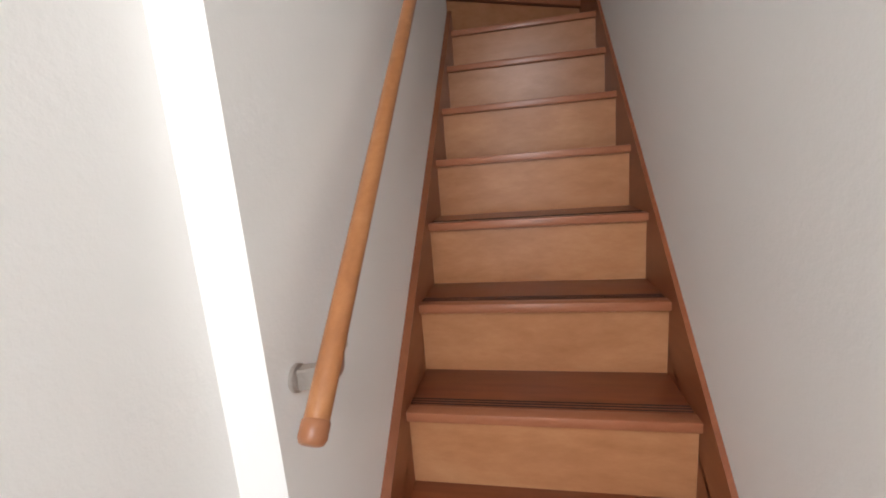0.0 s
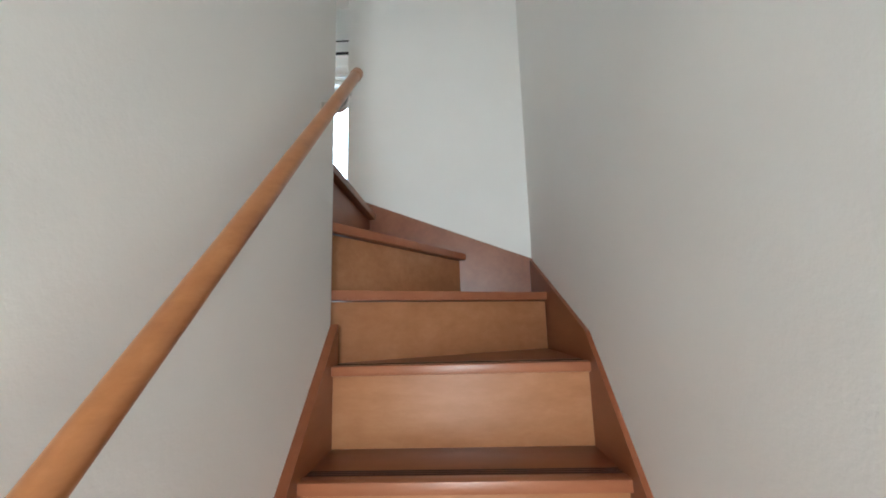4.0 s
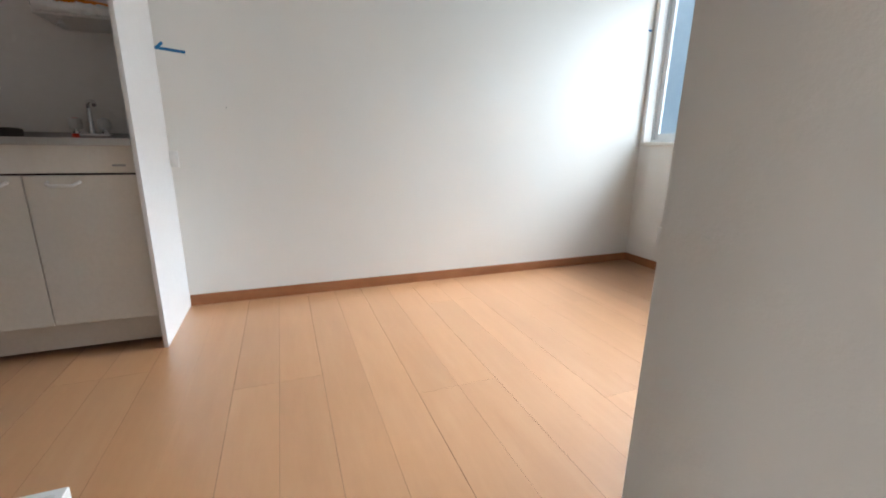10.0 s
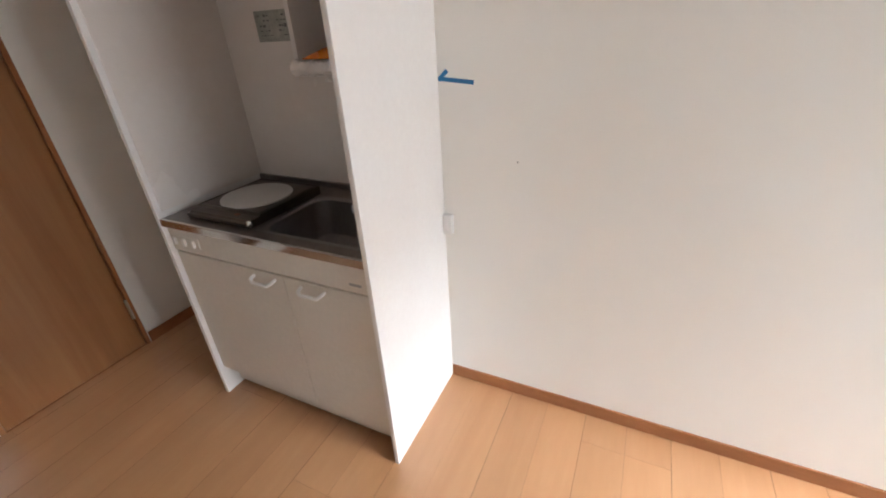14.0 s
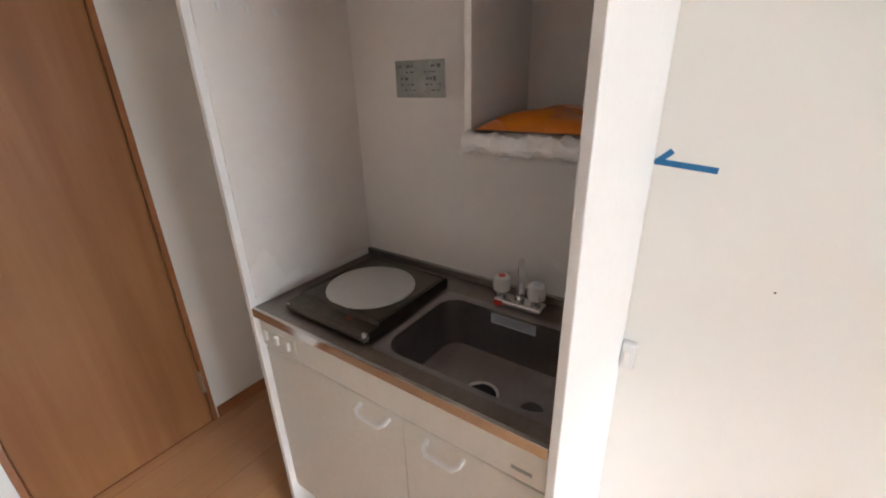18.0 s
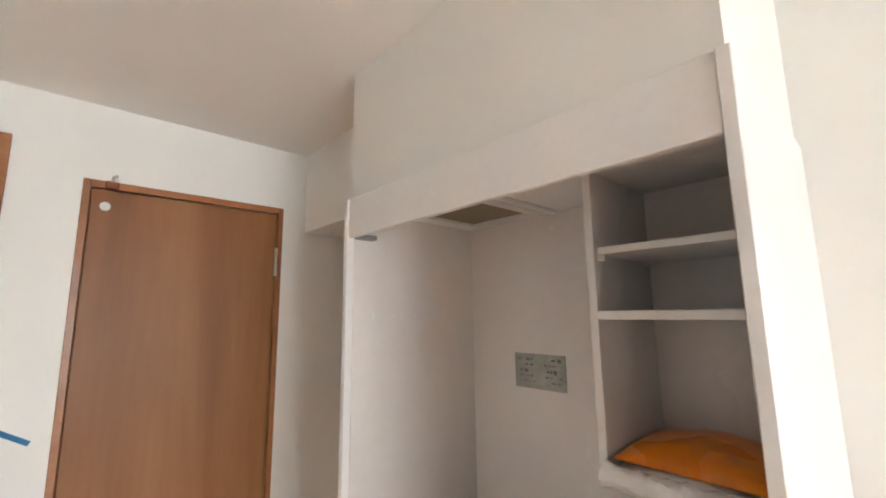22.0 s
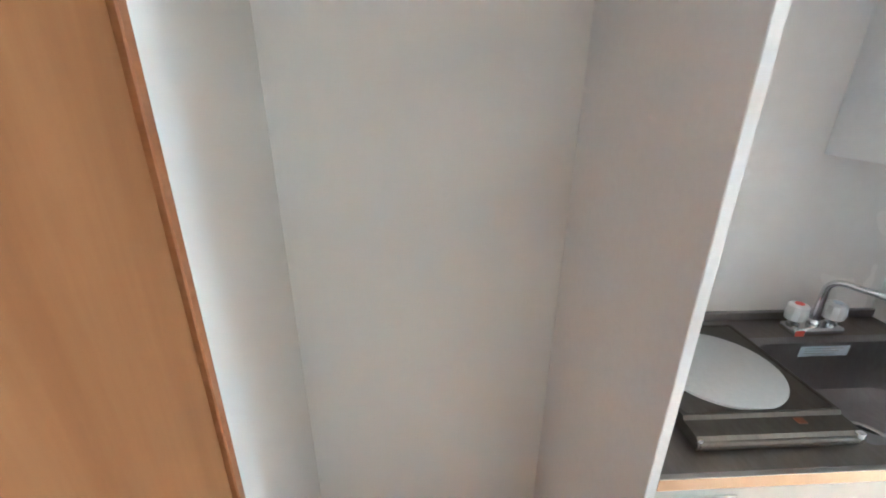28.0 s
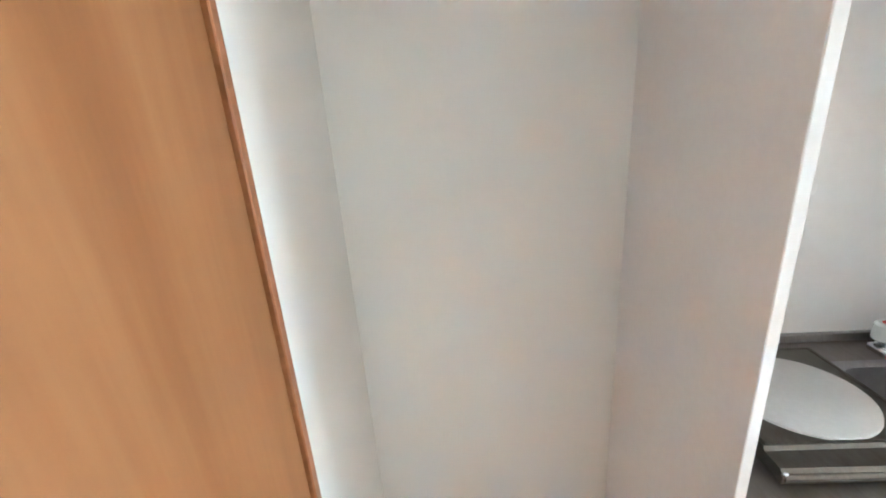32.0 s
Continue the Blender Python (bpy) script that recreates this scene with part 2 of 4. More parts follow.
knob_acryl = mat("milky_acrylic", (0.90, 0.88, 0.87), 0.18)
knob_acryl.node_tree.nodes["Principled BSDF"].inputs["Transmission Weight"].default_value = 0.15


# ---- mesh helpers ----
def cbox(bm, x0, x1, y0, y1, z0, z1, bevel=0.0, seg=1):
    """A box from corner to corner, its edges rounded; into bm."""
    v = [bm.verts.new((x, y, z)) for z in (z0, z1) for y in (y0, y1) for x in (x0, x1)]
    f = [bm.faces.new([v[i] for i in q]) for q in ((0, 2, 3, 1), (4, 5, 7, 6), (0, 1, 5, 4), (2, 6, 7, 3), (0, 4, 6, 2), (1, 3, 7, 5))]
    if bevel > 0:
        edges = list({e for q in f for e in q.edges})
        bmesh.ops.bevel(bm, geom=edges, offset=bevel, segments=seg, affect="EDGES", profile=0.5)


def box(x0, x1, y0, y1, z0, z1, bevel=0.0, seg=1):
    bm = bmesh.new()
    cbox(bm, x0, x1, y0, y1, z0, z1, bevel, seg)
    return bm


def prism(poly, axis, a, b):
    """A polygon of (u, v) pairs drawn out along an axis from a to b."""
    bm = bmesh.new()

    def at(u, v, w):
        return {"x": (w, u, v), "y": (u, w, v), "z": (u, v, w)}[axis]
    lo = [bm.verts.new(at(u, v, a)) for u, v in poly]
    hi = [bm.verts.new(at(u, v, b)) for u, v in poly]
    bm.faces.new(lo)
    bm.faces.new(list(reversed(hi)))
    n = len(poly)
    for i in range(n):
        bm.faces.new((lo[i], hi[i], hi[(i + 1) % n], lo[(i + 1) % n]))
    bmesh.ops.recalc_face_normals(bm, faces=bm.faces)
    return bm


def lathe(profile, m=Matrix(), n=32):
    """A turned body: (radius, height) pairs about z, then moved by m."""
    bm = bmesh.new()
    rings = []
    for r, h in profile:
        if r < 1e-6:
            rings.append([bm.verts.new((0, 0, h))])
        else:
            rings.append([bm.verts.new((r * math.cos(2 * math.pi * i / n), r * math.sin(2 * math.pi * i / n), h)) for i in range(n)])
    for a, b in zip(rings, rings[1:]):
        for i in range(n):
            j = (i + 1) % n
            q = [a[i % len(a)], a[j % len(a)], b[j % len(b)], b[i % len(b)]]
            q = [p for k, p in enumerate(q) if p not in q[:k]]
            if len(q) > 2:
                bm.faces.new(q)
    bmesh.ops.recalc_face_normals(bm, faces=bm.faces)
    bm.transform(m)
    return bm


def tube(points, radius, n=12, cap=True):
    """A round bar along points (radius: one number, or one for each point)."""
    bm = bmesh.new()
    pts = [Vector(p) for p in points]
    rad = radius if isinstance(radius, (list, tuple)) else [radius] * len(pts)
    rings, side = [], None
    for i, p in enumerate(pts):
        d = (pts[min(i + 1, len(pts) - 1)] - pts[max(i - 1, 0)]).normalized()
        if side is None:
            side = d.orthogonal().normalized()
        side = (side - d * side.dot(d)).normalized()
        up = d.cross(side)
        rings.append([bm.verts.new(p + rad[i] * (math.cos(2 * math.pi * k / n) * side + math.sin(2 * math.pi * k / n) * up)) for k in range(n)])
    for a, b in zip(rings, rings[1:]):
        for k in range(n):
            bm.faces.new((a[k], a[(k + 1) % n], b[(k + 1) % n], b[k]))
    if cap:
        bm.faces.new(list(reversed(rings[0])))
        bm.faces.new(rings[-1])
    bmesh.ops.recalc_face_normals(bm, faces=bm.faces)
    return bm


def arc(center, r, a0, a1, plane, n=8):
    out = []
    for i in range(n + 1):
        a = radians(a0 + (a1 - a0) * i / n)
        u, v = r * math.cos(a), r * math.sin(a)
        d = {"xz": (u, 0, v), "yz": (0, u, v), "xy": (u, v, 0)}[plane]
        out.append(tuple(c + e for c, e in zip(center, d)))
    return out


def mesh_of(bm, name, material, smooth=False):
    me = bpy.data.meshes.new(name)
    bm.to_mesh(me)
    bm.free()
    me.materials.append(material)
    if smooth:
        me.polygons.foreach_set("use_smooth", [True] * len(me.polygons))
        me.set_sharp_from_angle(angle=radians(40))
    return me


def part(name, bm, material, parent=None, label="", smooth=False):
    ob = new(name, mesh_of(bm, name, material, smooth))
    if parent:
        ob.parent = parent
        ob.matrix_parent_inverse = parent.matrix_world.inverted()
    return tagged(ob, label) if label else ob


def thing(name, at, label, category, group=""):
    ob = new(name)
    ob.location = at
    bpy.context.view_layer.update()
    ob.empty_display_size = 0.05
    return tagged(ob, label, category, group)


def structure(name, bm, material, label, category, smooth=False):
    return tagged(part(name, bm, material, None, "", smooth), label, category, kind="structure")


def with_holes(axis, at0, at1, u0, u1, v0, v1, holes):
    """A wall slab across an axis, from at0 to at1 thick, with rectangular holes (u0, u1, v0, v1)."""
    bm = bmesh.new()
    us = sorted({u0, u1, *[h[0] for h in holes], *[h[1] for h in holes]})
    vs = sorted({v0, v1, *[h[2] for h in holes], *[h[3] for h in holes]})
    us = [u for u in us if u0 <= u <= u1]
    vs = [v for v in vs if v0 <= v <= v1]
    solid = {}
    for i in range(len(us) - 1):
        for j in range(len(vs) - 1):
            cu, cv = (us[i] + us[i + 1]) / 2, (vs[j] + vs[j + 1]) / 2
            solid[i, j] = not any(h[0] < cu < h[1] and h[2] < cv < h[3] for h in holes)

    def p(u, v, w):
        return (w, u, v) if axis == "x" else (u, w, v) if axis == "y" else (u, v, w)
    vert = {}

    def vt(i, j, w):
        if (i, j, w) not in vert:
            vert[i, j, w] = bm.verts.new(p(us[i], vs[j], w))
        return vert[i, j, w]
    for (i, j), s in solid.items():
        if not s:
            continue
        for w in (at0, at1):
            bm.faces.new((vt(i, j, w), vt(i + 1, j, w), vt(i + 1, j + 1, w), vt(i, j + 1, w)))
        for di, dj, e in ((-1, 0, ((i, j), (i, j + 1))), (1, 0, ((i + 1, j), (i + 1, j + 1))), (0, -1, ((i, j), (i + 1, j))), (0, 1, ((i, j + 1), (i + 1, j + 1)))):
            if not solid.get((i + di, j + dj), False):
                (a, b), (c, d) = e
                bm.faces.new((vt(a, b, at0), vt(c, d, at0), vt(c, d, at1), vt(a, b, at1)))
    bmesh.ops.recalc_face_normals(bm, faces=bm.faces)
    return bm


# ---- the plan ----
FLOOR2, CEIL = 0.0, 2.29          # room floor, underside of the loft
YW = 4.537                        # window wall
KX, KY0, KY1 = 0.49, 0.685, 1.590  # kitchenette: depth, its two outer faces
XS0, XS1 = 2.24, 2.925            # stairwell walls
YP, YE = 1.715, 2.447              # end of the stair's inner wall, stair end wall
XE = 2.077                        # free edge of the stair end wall
RISE, GOING = 0.2, 0.2042
Y3 = 1.662                        # nosing of the first straight step
NSTEP = 13
LOW = -NSTEP * RISE               # floor below

# room walls
structure("wall_west", box(-0.12, 0, -1.4, YW + 0.12, -0.1, 5.2), M["paper"], "long white papered room wall behind the kitchenette", "wall")
structure("wall_north", with_holes("y", YW, YW + 0.13, 0, 3.05, -0.1, 3.0, [(0.03, 1.67, 0.873, 1.978)]), M["paper"], "white papered wall around the sliding window", "wall")
DOOR = (0.42, 1.016, -0.1, 2.014)
SILL = 0.205                      # threshold of the shower opening
SHOW = (1.212, 2.0, SILL + 0.01, 2.12)
structure("wall_south", with_holes("y", -0.1, 0, 0, 2.12, -0.1, CEIL, [DOOR, SHOW]), M["paper"], "white papered wall holding the wooden door and shower opening", "wall")
structure("wall_stair_inner", box(2.12, XS0, -0.013, YP, LOW, CEIL), M["paper"], "white papered wall beside the stairs", "wall")
structure("wall_hall", box(2.04, XS0 - 0.072, -3.0, -0.0131, LOW, CEIL), M["paper"], "white papered wall of the hall below", "wall")
structure("wall_stair_outer", box(XS1, XS1 + 0.12, -3.0, YW + 0.13, LOW, 5.2), M["paper"], "tall white papered wall along the stairs", "wall")
structure("wall_stair_end", box(XE, XS1, YE, YE + 0.12, LOW, CEIL), M["paper"], "white papered end wall of the stairs", "wall")
structure("wall_hall_end", with_holes("y", -3.12, -3.0, 2.02, XS1, LOW, CEIL, [(2.2, 2.85, LOW + 0.05, LOW + 2.0)]), M["paper"], "white wall with the entrance of the hall below", "wall")
# ceilings
structure("ceiling_loft", box(0, XS1, -3.0, YE + 0.12, CEIL, CEIL + 0.2), M["paper_ceiling"], "flat white ceiling under the loft", "ceiling")
structure("ceiling_slope", prism([(YW + 0.13, 2.79), (YW + 0.13, 2.95), (1.1, 5.05), (1.1, 4.89)], "x", 0, XS1), M["paper_ceiling"], "sloping white ceiling rising from the window wall", "ceiling")
structure("wall_loft", box(0, XS1, 1.0, 1.1, CEIL + 0.2, 5.05), M["paper"], "plain white wall closing the loft", "wall")
# floors
structure("floor_room", with_holes("z", -0.12, -0.012, 0, XS1, 0, YW, [(2.17, XS1, 0, YE + 0.06)]), M["floor_gap"], "dark underlay beneath the room's wooden floor", "floor")
structure("floor_hall", box(1.0, XS1, -3.0, Y3 - 9 * GOING, LOW - 0.1, LOW), M["floor_gap"], "dark floor of the hall below", "floor")


# ---- stairs ----
def stairs():
    st = thing("staircase", ((XS0 + XS1) / 2, Y3, -0.6), "steep winding wooden staircase with dark treads and pale risers", "staircase")
    sx0, sx1 = XS0 + 0.012, XS1 - 0.004
    # straight treads, risers below each of them
    for i in range(3, NSTEP):
        y, z = Y3 - (i - 3) * GOING, -i * RISE
        back = y + GOING + 0.02 if i > 3 else y + 0.1
        bm = box(sx0, sx1, y, back, z - 0.022, z, 0.003, 2)
        part("tread", bm, M["tread"], st, smooth=True)
        part("nosing", box(sx0 + 0.001, sx1 - 0.001, y - 0.006, y + 0.03, z - 0.023, z + 0.0015, 0.003, 2), M["nosing"], st, smooth=True)
        part("riser", box(sx0, sx1, y + 0.012, y + 0.024, z - RISE, z - 0.022), M["riser"], st)
        # flat near-black strips paint the shade of the tread's grooves
        for k in range(3):
            part("groove", box(sx0 + 0.01, sx1 - 0.01, y + 0.037 + k * 0.011, y + 0.041 + k * 0.011, z - 0.004, z + 0.0008), M["slot"], st)
    # winders round the end of the inner wall
    px, py = XS0 - 0.03, YP + 0.005
    lines = {3: 0, 2: 30, 1: 60, 0: 90}

    def edge(a):
        c, s = math.cos(radians(a)), math.sin(radians(a))
        k = min((sx1 - px) / c if c > 1e-6 else 99, (YE - 0.004 - py) / s if s > 1e-6 else 99)
        return (px + c * k, py + s * k)
    for i in (2, 1):
        a, b = lines[i], lines[i - 1]
        pts = [(px, py), edge(a)]
        if i == 2:
            pts.append((sx1, YE - 0.012))
        pts += [edge(b)]
        back = (-0.035 * math.sin(radians(b)), 0.035 * math.cos(radians(b)))
        pts = pts[:-1] + [(pts[-1][0] + back[0], min(pts[-1][1] + back[1], YE - 0.002)), (px + back[0], py + back[1])]
        part("tread", prism(pts, "z", -i * RISE - 0.028, -i * RISE), M["tread"], st)
    ex, ey = edge(30)
    part("tread", prism([(px + 0.003, Y3 + 0.1), (sx1, Y3 + 0.1), (ex - 0.0175, ey + 0.03)], "z", -3 * RISE - 0.028, -3 * RISE), M["tread"], st)
    for i in (2, 1, 0):
        a = lines[i]
        (ex, ey), d = edge(a), (math.cos(radians(a)), math.sin(radians(a)))
        n = (-d[1], d[0])

        def quad(o0, o1, s0=0.0):
            return [(px + d[0] * s0 + n[0] * o0, py + d[1] * s0 + n[1] * o0), (ex + n[0] * o0, ey + n[1] * o0), (ex + n[0] * o1, ey + n[1] * o1), (px + d[0] * s0 + n[0] * o1, py + d[1] * s0 + n[1] * o1)]
        part("nosing", prism(quad(-0.006, 0.03, 0.02), "z", -i * RISE - 0.025, -i * RISE + 0.0015), M["nosing" if i else "string"], st)
        part("riser", prism(quad(0.02, 0.032), "z", -(i + 1) * RISE, -i * RISE - 0.03), M["string" if i == 0 else "riser"], st)
    # strings on both walls and round the corner
    def zl(y):
        return -0.6 + (y - Y3) * RISE / GOING
    top = 0.055
    yb = Y3 - (NSTEP - 3.0) * GOING - 0.1
    for x0, x1, ye in ((XS0, XS0 + 0.022, YP), (XS1 - 0.012, XS1, Y3 + 0.02)):
        poly = [(yb, LOW), (yb, zl(yb) + top + 0.02), (ye, zl(ye) + top), (ye, zl(ye) - 0.35), (yb + 0.35, LOW)]
        part("string", prism(poly, "x", x0, x1), M["string"], st)
    yr = Y3 + 0.02
    part("string", prism([(yr, zl(yr) - 0.35), (yr, zl(yr) + top), (YE, -0.229), (YE, -0.65)], "x", XS1 - 0.012, XS1), M["string"], st)
    part("string", prism([(XE - 0.018, -0.02), (XE - 0.018, 0.066), (2.158, 0.066), (XS1, -0.229), (XS1, -0.65), (2.16, -0.45), (2.16, -0.02)], "y", YE - 0.012, YE), M["string"], st)
    return st


stairs()


def handrail():
    x = XS0 + 0.0675
    y0, z0, y1, z1 = -0.041, -1.517, 1.71, 0.2465
    hr = thing("handrail", (x, y0, z0), "round honey-coloured wooden handrail on the stair wall", "handrail")
    part("rail", tube([(x, y0, z0), (x, y1, z1)], 0.0158, 20), M["rail"], hr, smooth=True)
    d = Vector((0, y1 - y0, z1 - z0)).normalized()
    a = Vector((x, y0, z0))
    part("end_cap", tube([a - d * 0.014, a - d * 0.012, a - d * 0.006, a + d * 0.012, a + d * 0.014], [0.010, 0.0145, 0.0175, 0.0175, 0.0165], 20), M["trim"], hr, "rounded darker wooden end cap", True)
    b = Vector((x, y1, z1))
    part("end_cap", tube([b - d * 0.03, b + d * 0.008, b + d * 0.012], [0.0175, 0.0175, 0.014], 20), M["rail"], hr, "rounded wooden end cap", True)
    for s in (0.12, 1.185, 2.338):
        p = a + d * s
        w = 0.011
        strap = prism([(XS0 + 0.006, p.z - 0.078), (x - 0.012, p.z - 0.068), (x - 0.002, p.z - 0.06), (x + 0.003, p.z - 0.048), (x + 0.006, p.z - 0.014), (x - 0.008, p.z - 0.014), (x - 0.012, p.z - 0.034), (x - 0.02, p.z - 0.041), (XS0 + 0.006, p.z - 0.048)], "y", p.y - w, p.y + w)
        bmesh.ops.bevel(strap, geom=list(strap.edges), offset=0.002, segments=2, affect="EDGES")
        br = part("bracket", strap, M["satin"], hr, "satin metal wall bracket", True)
        part("base_plate", lathe([(0, 0), (0.02, 0), (0.02, 0.006), (0.017, 0.009), (0, 0.009)], Matrix.Translation((XS0, p.y, p.z - 0.063)) @ pose(0, 0, 0, 0, 90, 0), 24), M["satin"], br, smooth=True)
        part("saddle", box(x - 0.011, x + 0.011, p.y - 0.012, p.y + 0.012, p.z - 0.021, p.z - 0.008, 0.002), M["satin"], br)
    return hr


handrail()


# ---- room trim ----
def skirting(name, x0, x1, y0, y1):
    return structure(name, box(x0, x1, y0, y1, 0, 0.06, 0.002), M["trim"], "reddish-brown wooden baseboard along the wall", "baseboard")


skirting("baseboard_west", 0, 0.008, KY1 + 0.002, YW)
skirting("baseboard_north", 0.008, XS1, YW - 0.008, YW)
skirting("baseboard_niche", 0, 0.008, 0, KY0 - 0.002)
skirting("baseboard_niche_side", 0.008, 0.397, 0, 0.008)
skirting("baseboard_south", 1.036, 2.112, 0, 0.008)
skirting("baseboard_stair", 2.112, 2.12, 0, YP)

# boxed-in bulkheads over niche and kitchenette
structure("bulkhead_niche", box(0, 0.306, 0, KY0 + 0.004, 1.948, CEIL), M["paper"], "white papered bulkhead over the refrigerator niche", "wall")
structure("bulkhead_kitchen", box(0, KX - 0.018, KY0 + 0.006, KY1 - 0.009, 1.913, CEIL), M["paper"], "white papered bulkhead above the kitchenette", "wall")


# ---- door ----
def wooden_door():
    d = tagged(thing("door_1", (0.72, 0, 0), "closed wood-grain flush door in a brown frame", "door"), kind="structure")
    x0, x1, top = 0.402, 1.034, 2.038
    for nm, bm in (("jamb", box(x0, x0 + 0.02, -0.1, 0.005, 0, top, 0.002)), ("jamb", box(x1 - 0.02, x1, -0.1, 0.005, 0, top, 0.002)), ("head", box(x0 + 0.02, x1 - 0.02, -0.1, 0.005, top - 0.024, top, 0.002))):
        part(nm, bm, M["frame"], d, "orange-brown wooden door frame")
    leaf = part("leaf", box(x0 + 0.0225, x1 - 0.0225, -0.045, -0.003, 0.003, top - 0.027, 0.002), M["door"], d, "wood-grain veneered door leaf")
    # added filler below the leaf, keeps outside light from leaking in
    part("leak_filler", box(x0 + 0.0185, x1 - 0.0185, -0.0995, -0.0005, -0.0995, -0.0005), M["string"], d, "wooden filler under the door, added to close a light leak")
    part("stop", box(x0 + 0.02, x1 - 0.02, -0.1, -0.05, 0.0, top - 0.024), M["trim"], d)
    for z in (1.757, 0.168):
        part("hinge", box(x0 + 0.017, x0 + 0.028, -0.006, 0.0085, z, z + 0.115, 0.002), M["satin"], leaf, "satin metal hinge")
    hx = 0.972
    lev = part("lever_handle", lathe([(0, 0), (0.021, 0), (0.021, 0.005), (0.012, 0.009), (0.009, 0.035), (0, 0.035)], pose(hx, -0.003, 0.928, -90), 24), M["satin"], leaf, "satin metal lever handle", True)
    part("lever", tube([(hx, 0.028, 0.928), (hx - 0.02, 0.036, 0.928), (hx - 0.11, 0.036, 0.934), (hx - 0.116, 0.03, 0.934)], [0.009, 0.009, 0.008, 0.006], 12), M["satin"], lev, smooth=True)
    part("lock_knob", lathe([(0, 0), (0.018, 0), (0.018, 0.004), (0.013, 0.008), (0, 0.009)], pose(hx, -0.003, 0.995, -90), 24), M["satin"], leaf, "round metal privacy lock", True)
    part("latch_plate", box(x1 - 0.032, x1 - 0.026, -0.008, 0.001, 0.9, 0.96), M["satin"], leaf)
    part("round_pad", lathe([(0, 0), (0.014, 0), (0.014, 0.006), (0.011, 0.008), (0, 0.008)], pose(0.974, -0.003, 1.955, -90), 20), M["white_gloss"], leaf, "round white pad near the top", True)
    cl = part("door_catch", box(0.945, 0.98, -0.006, 0.02, 2.012, 2.036, 0.003), M["string"], d, "small brown door catch on the frame")
    part("catch_arm", tube([(0.962, 0.016, 2.034), (0.962, 0.02, 2.05), (0.95, 0.022, 2.056)], 0.004, 8), M["satin"], cl)
    return d


wooden_door()


# ---- window wall ----
def window():
    w = tagged(thing("window_1", (0.85, YW + 0.06, 0.88), "white-framed sliding window with two clear panes", "window"), kind="structure")
    x0, x1, z0, z1 = 0.04, 1.66, 0.885, 1.965
    ya, yb = YW + 0.06, YW + 0.125
    # casing flush with the wall
    for bm in (box(0.012, x0, YW - 0.012, YW + 0.1, z0 - 0.02, z1 + 0.03, 0.003), box(x1, x1 + 0.03, YW - 0.012, YW + 0.1, z0 - 0.02, z1 + 0.03, 0.003), box(x0, x1, YW - 0.012, YW + 0.1, z1, z1 + 0.03, 0.003)):
        part("casing", bm, M["white_gloss"], w, "white window casing")
    part("window_sill", box(0.008, x1 + 0.034, YW - 0.022, YW + 0.1, z0 - 0.025, z0, 0.004), M["cream"], w, "pale pinkish window sill")
    for bm in (box(x0, x0 + 0.012, ya, yb, z0, z1), box(x1 - 0.012, x1, ya, yb, z0, z1), box(x0 + 0.012, x1 - 0.012, ya, yb, z1 - 0.03, z1), box(x0 + 0.012, x1 - 0.012, ya, yb, z0, z0 + 0.018)):
        part("window_frame", bm, M["alu"], w)
    xm = 0.875
    for a, b, y in ((x0 + 0.012, xm + 0.03, ya + 0.012), (xm - 0.03, x1 - 0.012, ya + 0.036)):
        s = part("sash", box(a, a + 0.035, y, y + 0.02, z0 + 0.018, z1 - 0.03, 0.002), M["alu"], w, "white aluminium sash")
        part("stile", box(b - 0.035, b, y, y + 0.02, z0 + 0.018, z1 - 0.03, 0.002), M["alu"], s)
        part("top_rail", box(a + 0.035, b - 0.035, y, y + 0.02, z1 - 0.065, z1 - 0.03), M["alu"], s)
        part("bottom_rail", box(a + 0.035, b - 0.035, y, y + 0.02, z0 + 0.018, z0 + 0.06), M["alu"], s)
        p = part("pane", box(a + 0.035, b - 0.035, y + 0.008, y + 0.012, z0 + 0.06, z1 - 0.065), glass, s, "clear glass pane")
        p.visible_shadow = False
    # black strip paints the curtain rail's shadow along the window head
    part("rail_shadow_strip", box(x0 + 0.012, x1 - 0.012, ya + 0.006, ya + 0.011, z1 - 0.052, z1 - 0.03), M["rail_shadow"], w, "dark strip painted as the curtain rail's shadow under the head")
    part("crescent_lock", box(xm + 0.004, xm + 0.022, ya - 0.014, ya + 0.012, 1.36, 1.44, 0.004), M["alu"], w, "white crescent lock")
    return w


window()


def curtain_rail():
    c = thing("curtain_rail", (0.8, YW, 2.02), "white metal curtain rail above the window", "curtain rail")
    part("rail", box(0.01, 1.69, YW - 0.075, YW - 0.05, 2.012, 2.03, 0.003), M["alu"], c)
    part("rail", box(0.01, 1.69, YW - 0.03, YW - 0.012, 2.012, 2.03, 0.003), M["alu"], c)
    for x in (0.06, 0.6, 1.15, 1.64):
        part("bracket", box(x - 0.009, x + 0.009, YW - 0.08, YW, 2.03, 2.038, 0.001), M["alu"], c)
    for k in range(10):
        part("runner", box(0.05 + k * 0.021, 0.06 + k * 0.021, YW - 0.07, YW - 0.055, 1.998, 2.012, 0.002), M["white_gloss"], c)
    return c


curtain_rail()


def vent_cover():
    v = thing("wall_vent", (0.4, YW, 2.18), "square white plastic air vent cover on the wall", "vent")
    part("cover", box(0.285, 0.39, YW - 0.045, YW - 0.004, 2.185, 2.315, 0.008, 3), M["white_gloss"], v, smooth=True)
    part("back_plate", box(0.295, 0.38, YW - 0.004, YW, 2.195, 2.305), M["white"], v)
    return v


vent_cover()


